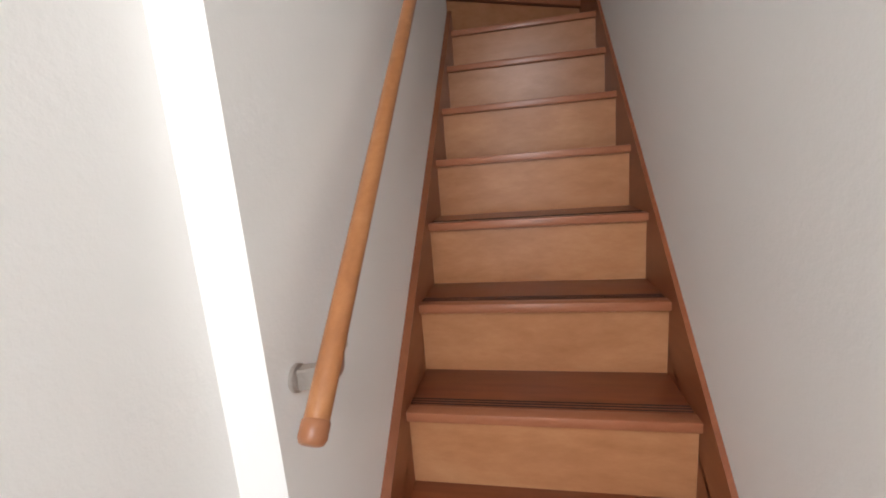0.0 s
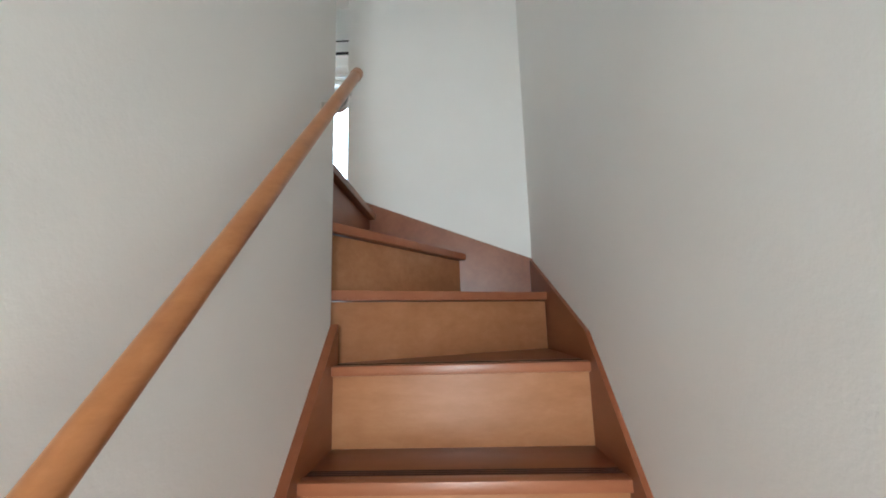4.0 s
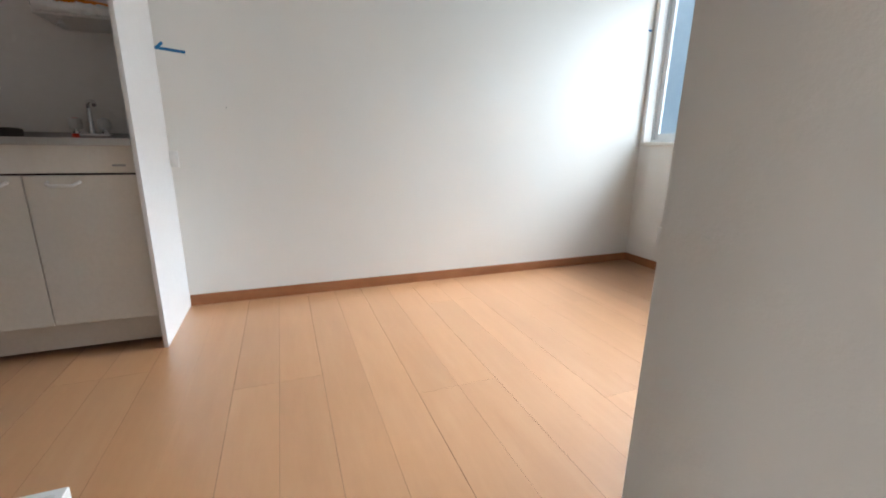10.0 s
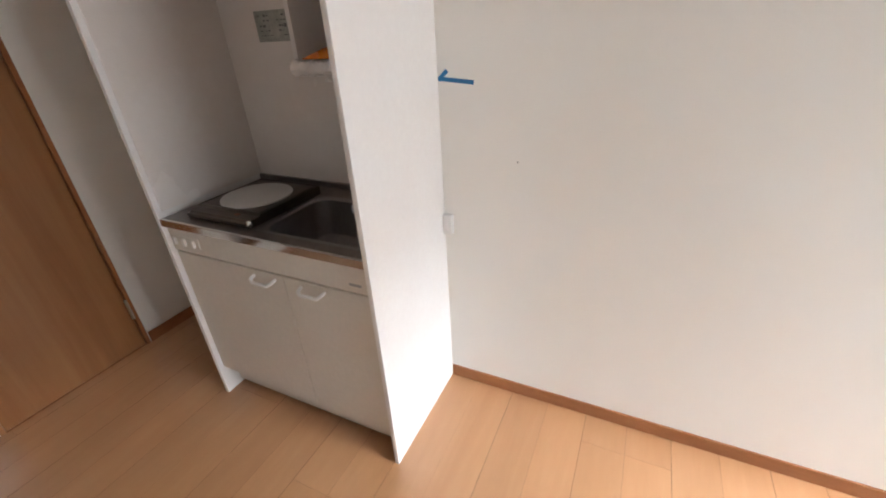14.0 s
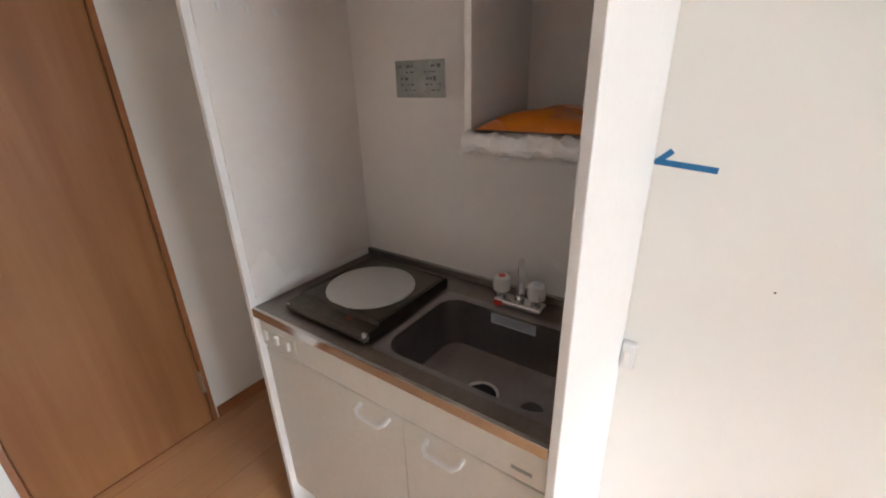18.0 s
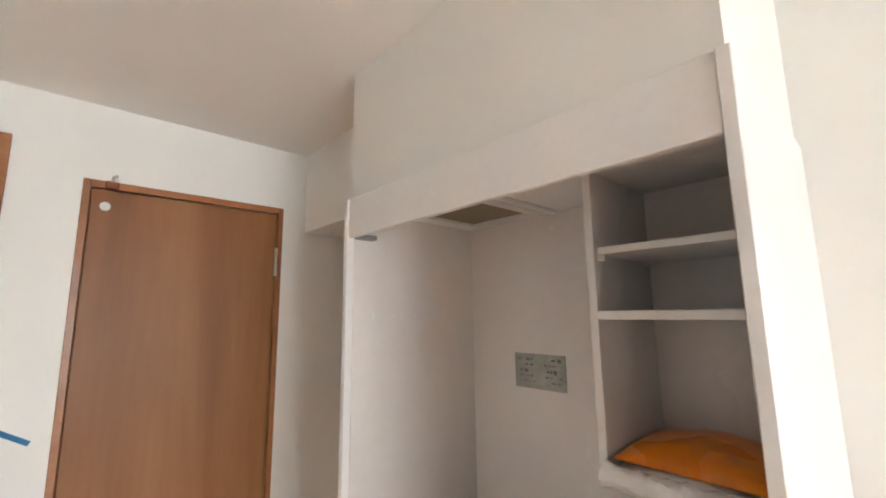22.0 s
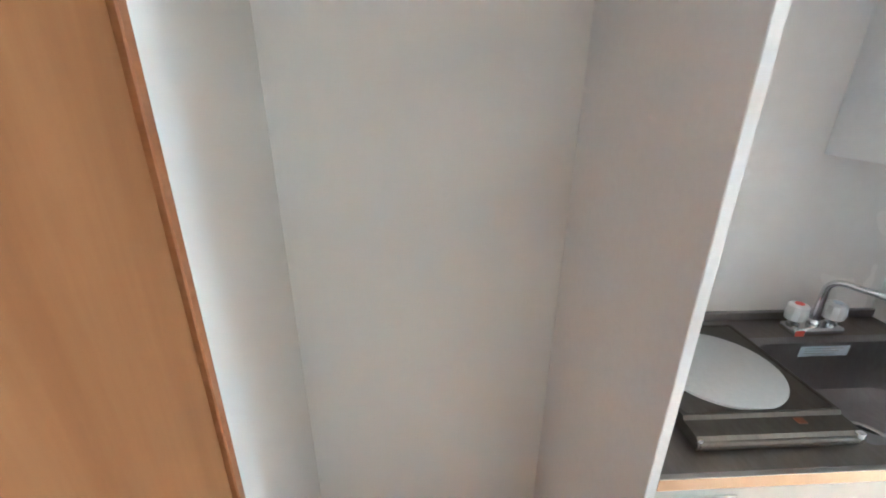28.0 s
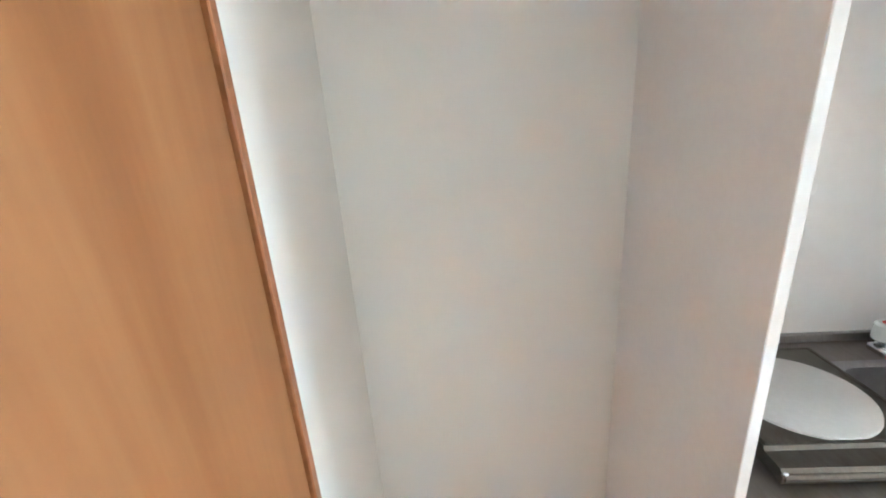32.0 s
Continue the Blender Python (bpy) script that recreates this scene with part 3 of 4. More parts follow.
def air_conditioner():
    a = thing("air_conditioner", (1.2, YW, 2.1), "white wall-mounted air conditioner with dark louvre slots", "air conditioner")
    prof = [(YW, 2.1), (YW - 0.12, 2.1), (YW - 0.175, 2.180), (YW - 0.2, 2.240), (YW - 0.2, 2.410), (YW - 0.18, 2.430), (YW, 2.430)]
    part("body", prism(prof, "x", 0.8, 1.58), M["white_gloss"], a)
    part("louvre", prism([(YW - 0.128, 2.148), (YW - 0.181, 2.178), (YW - 0.184, 2.188), (YW - 0.13, 2.156)], "x", 0.86, 1.54), M["white"], a)
    part("slot", prism([(YW - 0.18, 2.187), (YW - 0.192, 2.213), (YW - 0.195, 2.212), (YW - 0.183, 2.186)], "x", 0.85, 1.55), M["slot"], a)
    part("slot", box(0.83, 1.56, YW - 0.203, YW - 0.199, 2.322, 2.336), M["slot"], a)
    return a


air_conditioner()


def wall_socket(name, x0, x1, y, z, label):
    s = thing(name, ((x0 + x1) / 2, y, z), label, "socket")
    part("plate", box(x0, x1, y - 0.008, y, z - 0.06, z + 0.06, 0.003, 2), M["white_gloss"], s, smooth=True)
    cx = (x0 + x1) / 2
    for dz in (0.022, -0.022):
        part("insert", box(cx - 0.016, cx + 0.016, y - 0.0105, y - 0.007, z + dz - 0.014, z + dz + 0.014, 0.001), M["white"], s)
        for dx in (-0.006, 0.006):
            part("slot", box(cx + dx - 0.0015, cx + dx + 0.0015, y - 0.0112, y - 0.0102, z + dz - 0.006, z + dz + 0.005), M["slot"], s)
    return s


wall_socket("wall_socket", 0.265, 0.385, YW, 0.25, "white double wall socket above the baseboard")


def wall_box():
    s = thing("switch_box", (0.0, 1.602, 0.76), "small white surface switch box beside the kitchenette", "switch")
    part("box", box(0, 0.026, 1.5915, 1.626, 0.722, 0.798, 0.004, 2), M["white_gloss"], s, smooth=True)
    part("rocker", box(0.025, 0.031, 1.599, 1.617, 0.74, 0.78, 0.002), M["white"], s)
    return s


wall_box()


def tape_strip(p, q, w, n, off):
    """A flat strip of tape from p to q on the plane whose normal is n."""
    p, q, n = Vector(p), Vector(q), Vector(n)
    side = (q - p).cross(n).normalized() * w / 2
    bm = bmesh.new()
    a = [bm.verts.new(v + n * off) for v in (p - side, q - side, q + side, p + side)]
    f = bm.faces.new(a)
    r = bmesh.ops.extrude_face_region(bm, geom=[f])
    bmesh.ops.translate(bm, verts=[v for v in r["geom"] if isinstance(v, bmesh.types.BMVert)], vec=n * 0.0006)
    bmesh.ops.recalc_face_normals(bm, faces=bm.faces)
    return bm


def arrows():
    a = thing("tape_arrow", (0, 1.65, 1.25), "blue tape arrow stuck on the white wall beside the kitchenette", "arrow")
    part("shaft", tape_strip((0, 1.591, 1.256), (0, 1.711, 1.245), 0.013, (1, 0, 0), 0.0002), M["blue"], a)
    part("barb", tape_strip((0, 1.593, 1.252), (0, 1.623, 1.280), 0.013, (1, 0, 0), 0.0008), M["blue"], a)
    b = thing("tape_arrow", (1.13, 0, 1.29), "blue tape arrow pointing at the shower opening", "arrow")
    part("shaft", tape_strip((1.172, 0, 1.313), (1.079, 0, 1.254), 0.014, (0, 1, 0), 0.0002), M["blue"], b)
    part("barb", tape_strip((1.192, 0, 1.322), (1.147, 0, 1.342), 0.016, (0, 1, 0), 0.0008), M["blue"], b)
    part("barb", tape_strip((1.192, 0, 1.324), (1.166, 0, 1.278), 0.016, (0, 1, 0), 0.0008), M["blue"], b)
    part("infill", prism([(1.192, 1.323), (1.15, 1.338), (1.169, 1.283)], "y", 0.0012, 0.0016), M["blue"], b)
    c = thing("tape_scrap", (0, 4.5, 1.6), "tiny scrap of blue tape beside the window", "tape")
    part("scrap", tape_strip((0, 4.49, 1.62), (0, 4.52, 1.62), 0.012, (1, 0, 0), 0.0002), M["blue"], c)
    for y, z in ((1.857, 1.007),):
        d = thing("nail_hole", (0, y, z), "tiny dark nail hole in the wallpaper", "hole")
        part("hole", lathe([(0, 0), (0.0022, 0), (0.0022, 0.0006), (0, 0.0006)], pose(0, y, z, 0, 90), 8), M["slot"], d)


arrows()
end_mark = thing("wall_mark", (2.243, YE, 1.15), "faint grey mark on the papered end wall", "mark")
part("mark", box(2.23, 2.257, YE - 0.0006, YE, 1.15, 1.205), M["mark"], end_mark)


# ---- kitchenette ----
PT = 0.018
YI0, YI1 = KY0 + PT, KY1 - 0.017


def kitchenette():
    k = thing("kitchenette", (KX / 2, (KY0 + KY1) / 2, 0), "compact built-in kitchenette with white panels and two cream cabinet doors", "kitchenette")
    part("side_panel", box(0.001, KX, KY0, YI0, 0, 1.912, 0.0015), M["white"], k, "full-height white side panel")
    part("side_panel", box(0.001, KX, YI1, KY1, 0, 1.912, 0.0015), M["white"], k, "full-height white side panel")
    part("back_panel", box(0.001, 0.012, YI0, YI1, 0.12, 1.9), M["panel"], k, "smooth off-white splash panel")
    part("liner", box(0.012, KX - 0.02, YI0, YI0 + 0.004, 0.875, 1.884), M["panel"], k, "smooth off-white splash panel")
    for x in (0.41, 0.34, 0.266):
        part("adhesive_pad", box(x - 0.006, x + 0.006, YI0 + 0.004, YI0 + 0.0065, 1.588, 1.606, 0.002), M["white_gloss"], k, "small glossy white pad")
    part("top_panel", with_holes("z", 1.885, 1.897, 0.012, KX - 0.02, YI0, YI1, [(0.06, 0.295, 0.765, 1.015)]), M["white"], k)
    part("valance", box(KX - 0.02, KX - 0.004, YI0, YI1, 1.806, 1.911, 0.0015), M["white"], k, "white valance board")
    part("valance_bracket", box(KX - 0.075, KX - 0.021, YI0 + 0.004, YI0 + 0.03, 1.803, 1.815), M["alu_grey"], k)
    part("body", with_holes("x", 0.03, 0.45, YI0, YI1, 0.135, 0.69, []), M["cream"], k)
    ap = part("apron", box(0.45, 0.474, YI0 + 0.001, YI1 - 0.001, 0.725, 0.828, 0.002), M["cream"], k, "cream control panel below the worktop")
    part("switch_plate", box(0.474, 0.478, 0.718, 0.862, 0.752, 0.79, 0.0015), M["cream"], ap, "cream switch strip")
    for y, w in ((0.738, 0.012), (0.788, 0.014), (0.838, 0.01)):
        part("switch_knob", box(0.478, 0.488, y - w / 2, y + w / 2, 0.756, 0.784, 0.002), M["white_gloss"], ap)
    part("badge", box(0.474, 0.4752, 1.5, 1.542, 0.749, 0.757), M["alu_grey"], ap, "small grey maker's badge")
    # solid near-black strip paints the shade between apron and doors
    part("gap", box(0.44, 0.455, YI0, YI1, 0.708, 0.724), M["slot"], k)
    for a, b in ((YI0 + 0.002, 1.2255), (1.2285, YI1 - 0.002)):
        d = part("cabinet_door", box(0.452, 0.471, a, b, 0.142, 0.717, 0.0025, 2), M["cream"], k, "cream laminate cabinet door")
        hy = (1.092, 1.186) if a < 1 else (1.298, 1.392)
        z = 0.682
        pts = [(0.47, hy[0], z + 0.012), (0.490, hy[0] + 0.002, z + 0.008)] + [(0.497, hy[0] + 0.014 + i * (hy[1] - hy[0] - 0.028) / 4, z) for i in range(5)] + [(0.490, hy[1] - 0.002, z + 0.008), (0.47, hy[1], z + 0.012)]
        part("handle", tube(pts, 0.0058, 10), M["white_gloss"], d, "curved white bow handle", True)
    part("kick_board", box(0.4, 0.415, YI0, YI1, 0.022, 0.135), M["cream"], k, "recessed cream kick board")
    vt = part("vent_frame", with_holes("z", 1.877, 1.886, 0.045, 0.31, 0.75, 1.03, [(0.075, 0.28, 0.78, 1.0)]), M["white_gloss"], k, "white extractor vent frame")
    part("vent_filter", box(0.072, 0.283, 0.777, 1.003, 1.886, 1.891), M["filter"], vt, "greasy brown mesh filter")
    part("vent_arm", box(0.03, 0.32, 1.045, 1.065, 1.874, 1.885, 0.003), M["white_gloss"], vt)
    return k


kitchenette()


def worktop():
    w = thing("worktop", (0.25, (YI0 + YI1) / 2, 0.83), "stainless steel worktop with a deep rectangular sink", "worktop")
    z = 0.85
    sx0, sx1, sy0, sy1 = 0.125, 0.425, 1.126, 1.553
    part("top", with_holes("z", z - 0.006, z, 0.012, KX - 0.006, YI0 + 0.0005, YI1 - 0.0005, [(sx0, sx1, sy0, sy1)]), M["steel"], w, "brushed steel top")
    part("front_lip", box(KX - 0.012, KX - 0.001, YI0 + 0.001, YI1 - 0.001, z - 0.026, z + 0.001, 0.001), M["lip"], w, "polished steel front lip")
    part("backsplash", box(0.012, 0.024, YI0 + 0.001, YI1 - 0.001, z, z + 0.024, 0.002), M["steel_dark"], w, "low steel upstand")
    # sink bowl with rounded corners: nested rounded rectangles
    bm = bmesh.new()

    def ring(inset, r, zz):
        out = []
        x0, x1, y0, y1 = sx0 + inset, sx1 - inset, sy0 + inset, sy1 - inset
        for cx, cy, a0 in ((x1 - r, y1 - r, 0), (x0 + r, y1 - r, 90), (x0 + r, y0 + r, 180), (x1 - r, y0 + r, 270)):
            for i in range(7):
                a = radians(a0 + 15 * i)
                out.append(bm.verts.new((cx + r * math.cos(a), cy + r * math.sin(a), zz)))
        return out
    rings = [ring(-0.016, 0.02, z + 0.0012), ring(-0.002, 0.05, z + 0.0015), ring(0.004, 0.055, z - 0.004), ring(0.012, 0.055, z - 0.1), ring(0.022, 0.05, z - 0.135), ring(0.05, 0.04, z - 0.15)]
    for a, b in zip(rings, rings[1:]):
        for i in range(28):
            bm.faces.new((a[i], a[(i + 1) % 28], b[(i + 1) % 28], b[i]))
    bm.faces.new(rings[-1])
    bmesh.ops.recalc_face_normals(bm, faces=bm.faces)
    part("sink_bowl", bm, M["steel_dark"], w, "dark steel sink bowl", True)
    dr = part("drain", lathe([(0.036, 0.0015), (0.038, 0.004), (0.045, 0.005), (0.049, 0.001), (0.049, 0)], Matrix.Translation((0.29, 1.33, z - 0.149)), 32), M["lip"], w, "round steel drain rim", True)
    # the hole's shade is a near-black disc on the bowl floor
    part("drain_cup", lathe([(0, 0.002), (0.037, 0.002), (0.037, 0.0005), (0, 0.0005)], Matrix.Translation((0.29, 1.33, z - 0.149)), 28), M["slot"], dr, "near-black disc painted as the shaded drain hole")
    pl = part("plug", lathe([(0.0, 0.012), (0.026, 0.012), (0.036, 0.006), (0.038, 0), (0, 0)], Matrix.Translation((0.285, 1.462, z - 0.149)), 28), M["black"], w, "black drain plug", True)
    part("plug_ring", lathe([(0.026, 0.0125), (0.027, 0.0145), (0.031, 0.0135), (0.033, 0.009)], Matrix.Translation((0.285, 1.462, z - 0.149)), 28), M["lip"], pl, "bright steel ring", True)
    part("label", box(sx0 + 0.0065, sx0 + 0.0075, 1.27, 1.4, z - 0.042, z - 0.012), M["sticker"], w, "pale printed care label")
    for i in range(3):
        part("print", box(sx0 + 0.0076, sx0 + 0.0079, 1.282, 1.384 - i * 0.01, z - 0.02 - i * 0.007, z - 0.018 - i * 0.007), M["alu_grey"], w)
    return w


worktop()


def hot_plate():
    h = thing("hot_plate", (0.25, 0.93, 0.85), "single electric hot plate with a pale round plate and steel tray", "hot plate")
    y0, y1 = 0.797, 1.099
    part("tray", prism([(0.092, 0.85), (0.092, 0.878), (0.098, 0.884), (0.388, 0.884), (0.393, 0.877), (0.43, 0.877), (0.438, 0.868), (0.438, 0.852)], "y", y0, y1), M["tray"], h, "steel tray with a lower front ledge")
    part("rim", with_holes("z", 0.884, 0.8865, 0.1, 0.386, y0 + 0.006, y1 - 0.006, [(0.103, 0.383, y0 + 0.009, y1 - 0.009)]), M["tray"], h, "thin raised steel rim")
    part("plate", lathe([(0, 0.007), (0.122, 0.007), (0.126, 0.005), (0.127, 0), (0, 0)], Matrix.Translation((0.257, 0.946, 0.8838)), 64), M["disc"], h, "pale grey round plate", True)
    part("front_bar", tube([(0.436, y0 + 0.003, 0.864), (0.436, y1 - 0.003, 0.864)], 0.007, 12), M["tray"], h, smooth=True)
    for y, k in ((y0 + 0.006, 0.6), (y1 - 0.006, 1.0)):
        part("bar_end", lathe([(0, -0.012 * k), (0.008 * k, -0.01 * k), (0.011 * k, 0), (0.008 * k, 0.01 * k), (0, 0.012 * k)], pose(0.434, y, 0.866), 16), M["chrome"], h, "bright metal corner", True)
    part("emblem", box(0.398, 0.411, 1.0, 1.017, 0.8755, 0.8785), M["string"], h)
    return h


hot_plate()


def faucet():
    f = thing("faucet", (0.085, 1.33, 0.85), "chrome two-handle kitchen faucet with milky white knobs", "faucet")
    part("base", box(0.06, 0.11, 1.262, 1.4, 0.852, 0.872, 0.007, 3), M["chrome"], f, smooth=True)
    for y, c in ((1.276, "red"), (1.378, "sticker")):
        kn = part("knob", lathe([(0.018, 0), (0.023, 0.004), (0.025, 0.02), (0.023, 0.04), (0.018, 0.045), (0, 0.045)], Matrix.Translation((0.085, y, 0.888)), 12), knob_acryl, f, "milky white faceted knob")
        part("stem", lathe([(0.014, 0), (0.014, 0.008), (0.009, 0.012), (0.009, 0.03), (0, 0.03)], Matrix.Translation((0.085, y, 0.87)), 16), M["chrome"], kn, smooth=True)
        part("cap", lathe([(0, 0.002), (0.01, 0.002), (0.01, 0), (0, 0)], Matrix.Translation((0.085, y, 0.933)), 16), M[c], kn)
    part("mark", box(0.1102, 0.1112, 1.266, 1.29, 0.853, 0.869), M["red"], f, "red hot-water mark")
    d = Vector((0.86, 0.4, 0)).normalized()
    o = Vector((0.085, 1.331, 0.87))
    pts = [o, o + Vector((0, 0, 0.1))] + [o + Vector((0, 0, 0.1)) + d * (0.03 * (1 - math.cos(a))) + Vector((0, 0, 0.03 * math.sin(a))) for a in [radians(15 * i) for i in range(1, 7)]]
    e = pts[-1]
    pts += [e + d * 0.06, e + d * 0.12 + Vector((0, 0, -0.006)), e + d * 0.14 + Vector((0, 0, -0.02))]
    part("spout", tube(pts, [0.011, 0.0085] + [0.008] * (len(pts) - 2), 14), M["chrome"], f, "curved swivel spout", True)
    part("collar", lathe([(0.014, 0), (0.014, 0.014), (0.011, 0.018), (0, 0.018)], Matrix.Translation(o), 18), M["chrome"], f, smooth=True)
    return f


faucet()


def shelf_unit():
    s = thing("shelf_unit", (0.14, 1.42, 1.293), "open white wall shelf unit with three compartments", "shelf")
    y0, y1, x1 = 1.278, YI1 - 0.001, 0.28
    part("side", box(0.0125, x1, y0, y0 + 0.016, 1.293, 1.884, 0.001), M["white"], s)
    part("side", box(0.0125, x1, y1 - 0.012, y1, 1.293, 1.884, 0.001), M["white"], s)
    part("bottom", box(0.0125, x1, y0 + 0.016, y1 - 0.012, 1.293, 1.309, 0.001), M["white"], s)
    part("fixed_shelf", box(0.0125, x1, y0 + 0.016, y1 - 0.012, 1.587, 1.603, 0.001), M["white"], s)
    part("back", box(0.0125, 0.016, y0 + 0.016, y1 - 0.012, 1.309, 1.587), M["panel"], s)
    part("back", box(0.0125, 0.016, y0 + 0.016, y1 - 0.012, 1.603, 1.884), M["panel"], s)
    part("loose_shelf", box(0.02, x1 - 0.01, y0 + 0.019, y1 - 0.015, 1.712, 1.726, 0.001), M["white"], s)
    for x in (0.05, x1 - 0.02):
        part("shelf_peg", box(x - 0.006, x + 0.006, y0 + 0.016, y0 + 0.03, 1.7, 1.712, 0.001), M["white_gloss"], s)
    part("knob", lathe([(0.006, 0), (0.006, 0.01), (0.012, 0.014), (0.012, 0.02), (0, 0.021)], pose(x1 - 0.06, 1.34, 1.293, 180), 14), M["white_gloss"], s)
    return s


shelf_unit()


def bag_on_shelf():
    def pillow(x0, x1, y0, y1, z0, h, seed, droop):
        bm = bmesh.new()
        n = 30
        g = {}
        for i in range(n + 1):
            for j in range(n + 1):
                u, v = i / n, j / n
                e = (max(0, math.sin(math.pi * u)) * max(0, math.sin(math.pi * v))) ** 0.45
                w = noise.noise((u * 3 + seed, v * 3, seed)) * 0.010 + noise.noise((u * 9, v * 9 + seed, 3)) * 0.0025
                x, y = x0 + (x1 - x0) * u, y0 + (y1 - y0) * v
                g[i, j, 1] = bm.verts.new((x, y, z0 + 0.004 + h * e + w * e - droop * max(0, u - 0.86) * 6 * (1 - e)))
                g[i, j, 0] = bm.verts.new((x, y, z0 + 0.0005 - droop * max(0, u - 0.86) * 6))
        for i in range(n):
            for j in range(n):
                bm.faces.new([g[q] for q in ((i, j, 1), (i + 1, j, 1), (i + 1, j + 1, 1), (i, j + 1, 1))])
                bm.faces.new([g[q] for q in ((i, j, 0), (i, j + 1, 0), (i + 1, j + 1, 0), (i + 1, j, 0))])
        for i in range(n):
            for j in (0, n):
                bm.faces.new([g[q] for q in ((i, j, 0), (i + 1, j, 0), (i + 1, j, 1), (i, j, 1))])
                bm.faces.new([g[q] for q in ((j, i, 0), (j, i + 1, 0), (j, i + 1, 1), (j, i, 1))])
        bmesh.ops.recalc_face_normals(bm, faces=bm.faces)
        return bm
    w = thing("plastic_bag", (0.15, 1.42, 1.309), "crumpled white plastic bag folded on the shelf", "bag")
    part("film", pillow(0.03, 0.306, 1.292, 1.545, 1.3092, 0.03, 5.0, 0.006), M["clear_bag"], w, smooth=True)
    pts, rad = [], []
    for i in range(27):
        y = 1.287 + i * 0.0101
        pts.append((0.297 + 0.003 * noise.noise((y * 30, 1, 0)), y, 1.3175 + 0.004 * noise.noise((y * 22, 5, 0))))
        rad.append((0.007 if i in (0, 26) else 0.019) + 0.005 * noise.noise((y * 55, 0, 2)))
    fold = tube(pts, rad, 18)
    for v in fold.verts:
        k = noise.noise(v.co * 90) * 0.006 + noise.noise(v.co * 210) * 0.002
        v.co.x += k
        v.co.z += noise.noise(v.co * 75 + Vector((9, 0, 0))) * 0.006
    part("front_fold", fold, M["clear_bag"], w, "crumpled white fold over the shelf edge", True)
    b = thing("orange_bag", (0.15, 1.42, 1.33), "plump orange plastic bag lying on the shelf", "bag")
    part("bag", pillow(0.03, 0.27, 1.3, 1.543, 1.337, 0.034, 1.0, 0.0), M["orange"], b, smooth=True)


bag_on_shelf()


def instruction_plate():
    p = thing("instruction_plate", (0.012, 0.965, 1.432), "grey marbled instruction plate on the splash panel", "plate")
    part("plate", box(0.0122, 0.0142, 0.88, 1.052, 1.384, 1.482, 0.0005), M["stone_plate"], p)
    rng = random.Random(4)
    for cy in (0.924, 1.01):
        for z, n, b in ((1.466, 4, 0.008), (1.451, 3, 0.005), (1.434, 3, 0.011), (1.419, 4, 0.004), (1.404, 5, 0.003)):
            y = cy - 0.031 + rng.uniform(0, 0.012)
            for _ in range(n):
                a = rng.uniform(0.006, 0.013)
                if y + a < cy + 0.034 and rng.random() < 0.75:
                    h = b * rng.uniform(0.5, 1.1)
                    part("print", box(0.0142, 0.0145, y, y + a, z - h / 2, z + h / 2), M["ink"], p)
                y += a + rng.uniform(0.003, 0.008)
    part("seam", box(0.0142, 0.0146, 0.9655, 0.9672, 1.384, 1.482), M["stone_plate"], p)
    return p


instruction_plate()


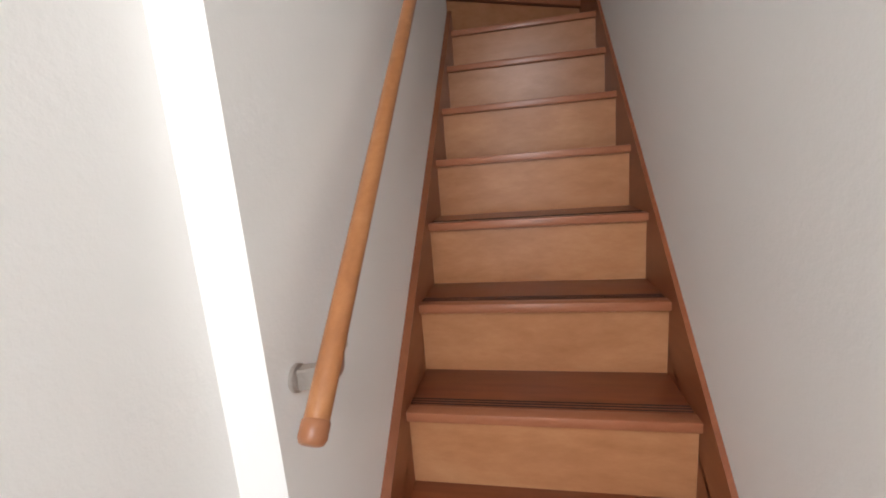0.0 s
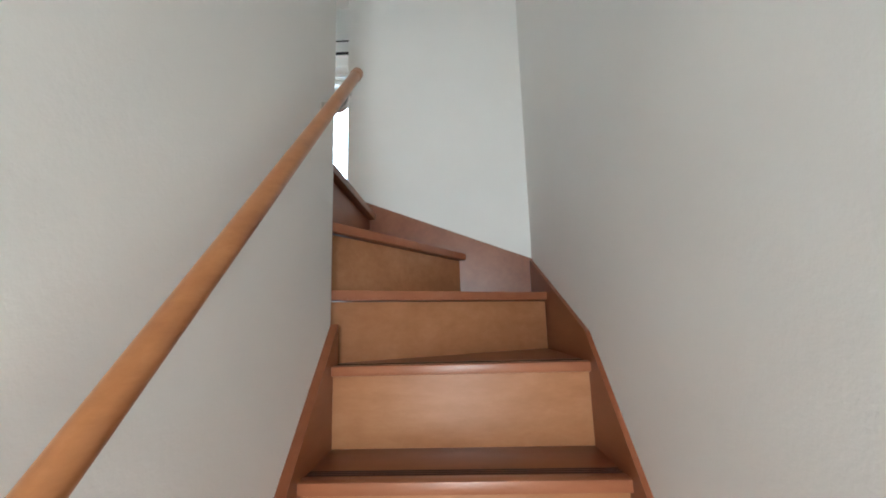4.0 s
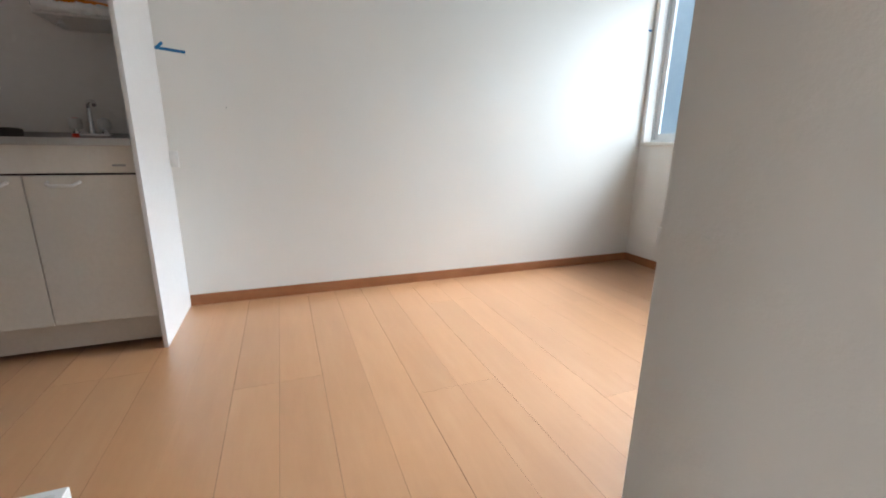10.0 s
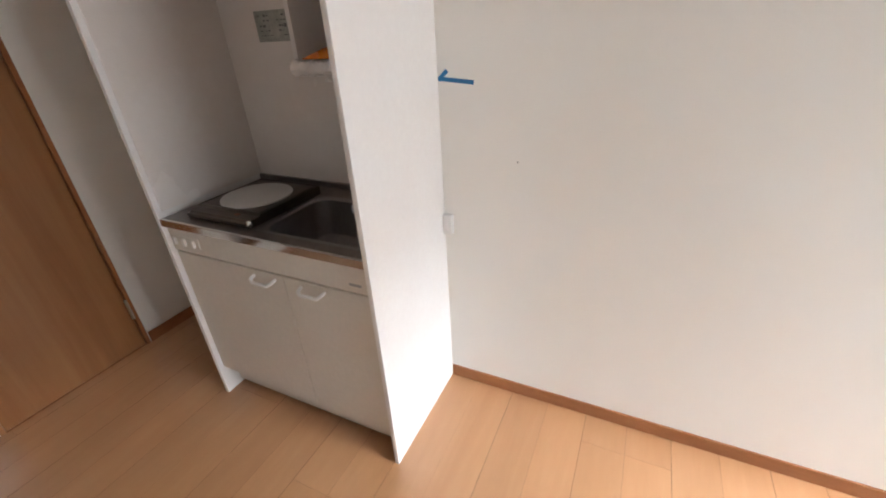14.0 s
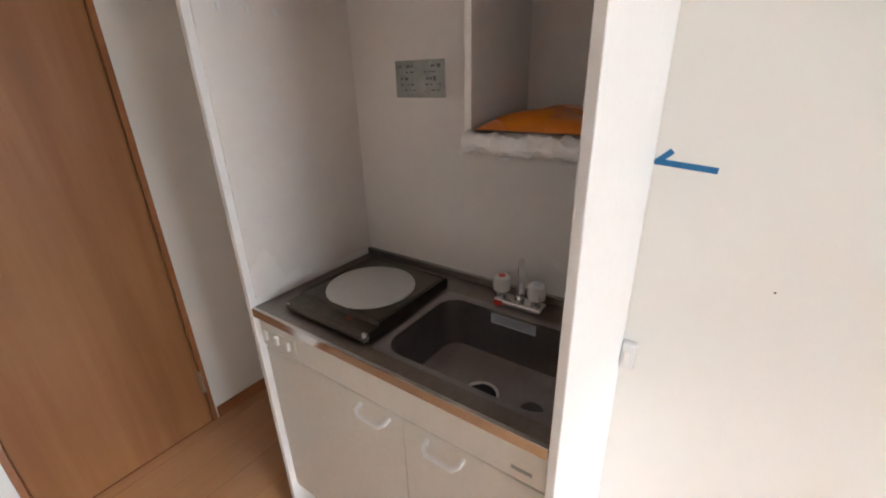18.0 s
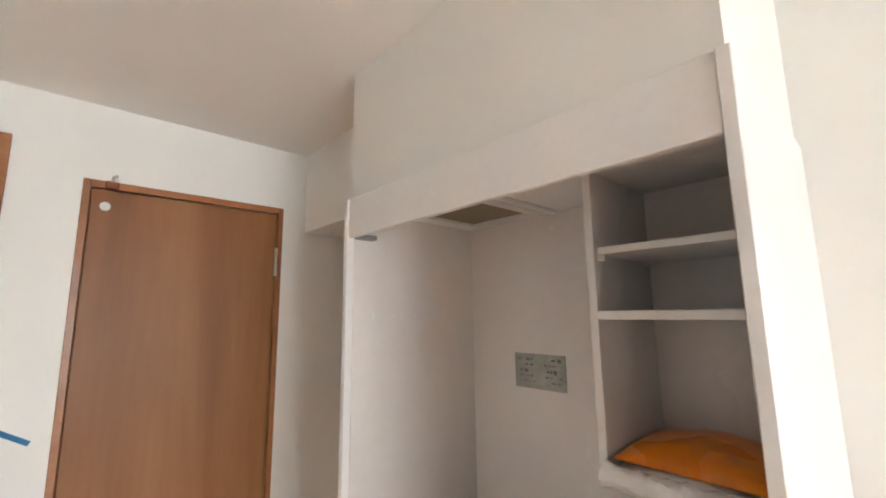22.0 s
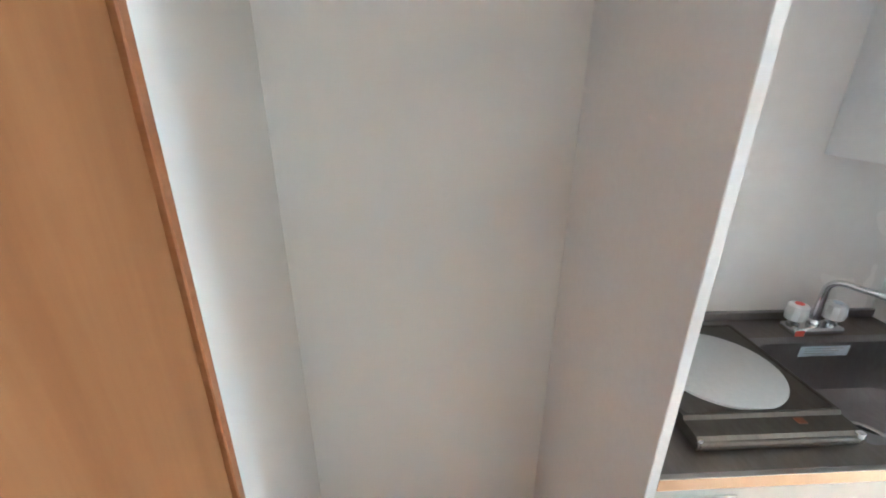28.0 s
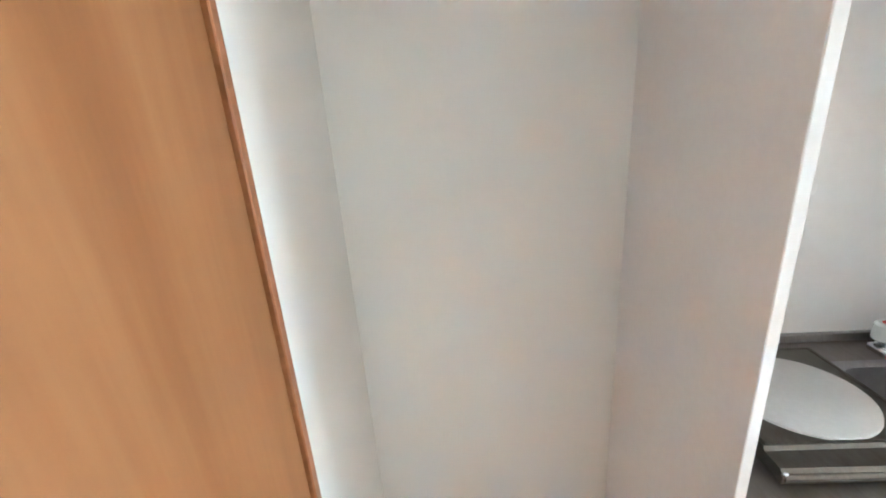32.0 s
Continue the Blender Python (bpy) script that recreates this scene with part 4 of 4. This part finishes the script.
# ---- washing machine tray ----
def washer_tray():
    x0, x1, y0, y1 = 1.33, 1.97, 0.932, 1.572
    t = thing("washing_machine_tray", ((x0 + x1) / 2, (y0 + y1) / 2, 0), "white plastic washing machine drip tray on the floor", "tray")
    h = 0.062
    bm = with_holes("z", 0.0, 0.012, x0 + 0.004, x1 - 0.004, y0 + 0.004, y1 - 0.004, [])
    part("base", bm, M["white_gloss"], t)
    bm = bmesh.new()

    def loop(inset, cut, z):
        a, b, c, d = x0 + inset, x1 - inset, y0 + inset, y1 - inset
        return [bm.verts.new((x, y, z)) for x, y in ((a + cut, c), (b - cut, c), (b, c + cut), (b, d - cut), (b - cut, d), (a + cut, d), (a, d - cut), (a, c + cut))]
    loops = [loop(0.0, 0.002, 0.0), loop(0.0, 0.002, h - 0.002), loop(0.002, 0.002, h), loop(0.018, 0.004, h), loop(0.021, 0.016, h - 0.004), loop(0.026, 0.02, 0.011)]
    for a, b in zip(loops, loops[1:]):
        for k in range(8):
            bm.faces.new((a[k], a[(k + 1) % 8], b[(k + 1) % 8], b[k]))
    bmesh.ops.recalc_face_normals(bm, faces=bm.faces)
    part("rim", bm, M["white_gloss"], t, "raised white rim")
    ym = (y0 + y1) / 2
    for sx in (0, 1):
        for sy in (0, 1):
            # a corner pad: clipped inner corner, its long side sloping down to the middle
            top = [(0.05, 0.034), (0.235, 0.034), (0.235, 0.175), (0.052, 0.175), (0.03, 0.158), (0.03, 0.052)]
            low = [(0.046, 0.027), (0.25, 0.027), (0.25, 0.212), (0.046, 0.212), (0.025, 0.19), (0.025, 0.048)]
            bm = bmesh.new()
            at = [[bm.verts.new((x1 - u if sx else x0 + u, y1 - v if sy else y0 + v, z)) for u, v in q] for q, z in ((low, 0.01), (top, 0.05))]
            bm.faces.new(at[0])
            bm.faces.new(at[1])
            for k in range(6):
                bm.faces.new((at[0][k], at[0][(k + 1) % 6], at[1][(k + 1) % 6], at[1][k]))
            bmesh.ops.recalc_face_normals(bm, faces=bm.faces)
            bmesh.ops.bevel(bm, geom=list(bm.edges), offset=0.003, segments=1, affect="EDGES")
            part("foot_pad", bm, M["white_gloss"], t, "raised white foot pad")
    dx, dy = x0 + 0.082, ym + 0.012
    part("drain_trap", lathe([(0, 0.02), (0.03, 0.02), (0.045, 0.012), (0.05, 0.0), (0, 0)], Matrix.Translation((dx, dy, 0.012)), 28), M["white_gloss"], t, "round drain trap", True)
    part("elbow", tube([(dx, dy, 0.02), (dx, dy, 0.05), (dx + 0.01, dy - 0.004, 0.064), (dx + 0.03, dy - 0.012, 0.068), (dx + 0.05, dy - 0.02, 0.068)], [0.02, 0.018, 0.0175, 0.017, 0.019], 14), M["white_gloss"], t, "white drain elbow", True)
    part("clip", tube(arc((dx, dy, 0.05), 0.034, -20, 110, "xy", 10), 0.003, 8), M["black"], t, "dark wire clip", True)
    return t


washer_tray()


# ---- shower room ----
def shower_room():
    x0, x1, yb, zc = 1.15, 2.1, -0.86, 2.135
    structure("wall_shower_back", box(x0, x1, yb - 0.05, yb, -0.05, zc), M["shower"], "pale grey shower wall panel", "wall")
    structure("wall_shower_west", box(x0 - 0.04, x0, yb, -0.1, -0.05, zc), M["shower"], "pale grey shower side wall", "wall")
    structure("wall_shower_east", box(x1 - 0.04, x1, yb, -0.1, -0.05, zc), M["shower"], "pale grey shower side wall", "wall")
    structure("ceiling_shower", box(x0, x1, yb, -0.1, zc, zc + 0.04), M["shower"], "pale grey shower ceiling", "ceiling")
    structure("floor_shower", box(x0, x1, yb, -0.1, SILL - 0.15, SILL - 0.02), M["shower"], "pale shower tray floor", "floor")
    o = tagged(thing("door_2", (1.6, 0, SILL), "shower opening in a brown frame with a folded white door", "door"), kind="structure")
    for bm in (box(1.2, 1.222, -0.1, 0.012, SILL, 2.133, 0.002), box(1.99, 2.012, -0.1, 0.012, SILL, 2.133, 0.002), box(1.222, 1.99, -0.1, 0.012, SILL, SILL + 0.022, 0.002), box(1.222, 1.99, -0.1, 0.012, 2.108, 2.133, 0.002)):
        part("frame", bm, M["frame"], o, "orange-brown wooden frame")
    # dark brown colour stands for the shadow in the recess below the head
    part("head_track", box(1.222, 1.99, -0.098, -0.02, 2.076, 2.107), M["tread"], o, "dark brown strip painted as shadow under the frame head")
    lf = part("folded_leaf", box(1.228, 1.288, -0.085, -0.075, SILL + 0.03, 2.08), frost, o, "frosted folded door panel")
    part("stile", box(1.288, 1.318, -0.102, -0.068, SILL + 0.03, 2.085, 0.006, 2), M["alu"], lf, "white door stile", True)
    part("latch", box(1.318, 1.336, -0.09, -0.076, 1.26, 1.3, 0.002), M["white_gloss"], lf)
    part("catch", box(1.235, 1.262, -0.074, -0.066, 1.26, 1.32, 0.002), M["alu_grey"], lf)
    l = thing("shower_lamp", (1.63, yb, 1.975), "round white shower lamp on the wall", "lamp")
    part("cover", lathe([(0.075, 0), (0.075, 0.02), (0.065, 0.045), (0.035, 0.058), (0, 0.06)], pose(1.63, yb, 1.97, -90), 32), M["white_gloss"], l, smooth=True)
    h = thing("wall_hook", (1.81, yb, 1.86), "small square plastic hook on the shower wall", "hook")
    part("hook", box(1.79, 1.83, yb, yb + 0.015, 1.845, 1.88, 0.003), M["alu"], h)
    m = thing("shower_mirror", (1.61, yb, 1.15), "narrow upright mirror on the shower wall", "mirror")
    part("glass", box(1.5, 1.712, yb, yb + 0.006, 0.92, 1.4, 0.001), M["mirror"], m)
    part("shelf", box(1.48, 1.58, yb + 0.008, yb + 0.07, 1.36, 1.37, 0.002), M["chrome"], m, "small chrome shelf")
    s = thing("hand_shower", (1.82, yb, 1.18), "grey hand shower on a hook with a long hose", "shower")
    part("head", tube([(1.9, yb + 0.07, 1.375), (1.88, yb + 0.075, 1.37), (1.855, yb + 0.06, 1.3), (1.82, yb + 0.04, 1.18)], [0.018, 0.017, 0.011, 0.01], 12), M["alu_grey"], s, smooth=True)
    part("holder", box(1.805, 1.84, yb, yb + 0.05, 1.17, 1.205, 0.004), M["chrome"], s)
    part("hose", tube([(1.82, yb + 0.04, 1.18), (1.812, yb + 0.04, 1.05), (1.78, yb + 0.045, 0.85), (1.74, yb + 0.05, 0.66), (1.73, yb + 0.06, 0.52), (1.765, yb + 0.12, 0.44), (1.83, yb + 0.19, 0.46), (1.865, yb + 0.19, 0.62), (1.88, yb + 0.12, 0.74), (1.9, yb + 0.07, 0.765)], 0.008, 10), M["alu"], s, smooth=True)
    v = thing("shower_mixer", (1.98, yb, 0.76), "chrome shower mixer with two pale round handles", "mixer")
    part("body", tube([(1.9, yb + 0.07, 0.765), (1.92, yb + 0.07, 0.765), (2.04, yb + 0.07, 0.765), (2.055, yb + 0.07, 0.765)], [0.016, 0.021, 0.021, 0.016], 16), M["chrome"], v, smooth=True)
    for x in (1.93, 2.03):
        part("wall_union", tube([(x, yb, 0.765), (x, yb + 0.012, 0.765), (x, yb + 0.07, 0.765)], [0.03, 0.022, 0.015], 16), M["chrome"], v, smooth=True)
        part("handle", lathe([(0.012, 0), (0.022, 0.012), (0.026, 0.02), (0.024, 0.038), (0, 0.042)], pose(x, yb + 0.085, 0.765, -90), 18), knob_acryl, v, "pale round handle", True)
    part("spout", tube([(1.98, yb + 0.08, 0.75), (1.98, yb + 0.12, 0.725), (1.98, yb + 0.19, 0.715), (1.98, yb + 0.205, 0.69)], 0.011, 12), M["chrome"], v, smooth=True)
    k = thing("shower_shelf", (2.0, yb, 0.62), "pale grey moulded ledge below the shower mixer", "shelf")
    part("ledge", box(1.87, x1 - 0.041, yb + 0.001, yb + 0.16, 0.6, 0.66, 0.012, 3), M["alu"], k, smooth=True)
    part("apron", box(1.89, x1 - 0.042, yb + 0.001, yb + 0.13, SILL - 0.02, 0.6, 0.006, 2), M["shower"], k)


shower_room()

# ---- outside ----
structure("ground", box(-120, 120, -120, 120, -2.8, -2.71), M["asphalt"], "grey ground outside the window", "ground")


def neighbour():
    h = thing("neighbour_house", (-3.0, 9.0, -2.7), "pale blue-grey neighbouring house seen through the window", "house")
    part("wall", box(-7.0, -0.5, 6.6, 12, -2.7, 6.5), M["outside"], h)
    part("roof", prism([(6.2, 6.5), (12.4, 6.5), (9.3, 8.3)], "x", -7.3, -0.3), M["alu_grey"], h)


neighbour()


# ---- floor boards ----
def floor_boards():
    root = bpy.data.objects["floor_room"]
    W, L, base = 0.1515, 1.818, 2.479
    meshes = {}

    def board(x0, x1, y0, y1, odd):
        if x1 - x0 < 0.02 or y1 - y0 < 0.01:
            return
        key = (round(x1 - x0, 3), round(y1 - y0, 3), odd)
        if key not in meshes:
            a, b = key[:2]
            lo, hi = (0.0001, 0.00045) if odd else (0.00045, 0.0001)
            meshes[key] = mesh_of(box(-a / 2 + 0.0003, a / 2 - 0.0003, -b / 2 + lo, b / 2 - hi, -0.012, 0), "board", M["floor"])
            # board edges in the joints coloured dark, to hide the light they catch
            meshes[key].materials.append(M["floor_gap"])
            for q in meshes[key].polygons:
                q.material_index = 0 if q.normal.z > 0.5 else 1
        ob = new("board", meshes[key])
        ob.parent = root
        ob.location = ((x0 + x1) / 2, (y0 + y1) / 2, 0)
    k0 = int((0 - base) // W) - 1
    for k in range(k0, 40):
        y0, y1 = max(0.0, base + k * W), min(YW, base + (k + 1) * W)
        if y1 <= y0:
            continue
        p = k // 2
        j = (1.165 - 0.79 * p) % L
        xs = [0.0] + [x for x in (j - L, j, j + L) if 0.02 < x < XS1] + [XS1]
        for a, b in zip(xs, xs[1:]):
            lim = 2.215 if y0 > YP and y1 <= YE + 0.01 else 2.112 if y1 <= YP + 0.16 and y0 < YP else XS1
            if y0 < YE < y1:
                lim = XE
            b = min(b, lim)
            if b > a:
                board(a, b, y0, y1, k % 2)


floor_boards()
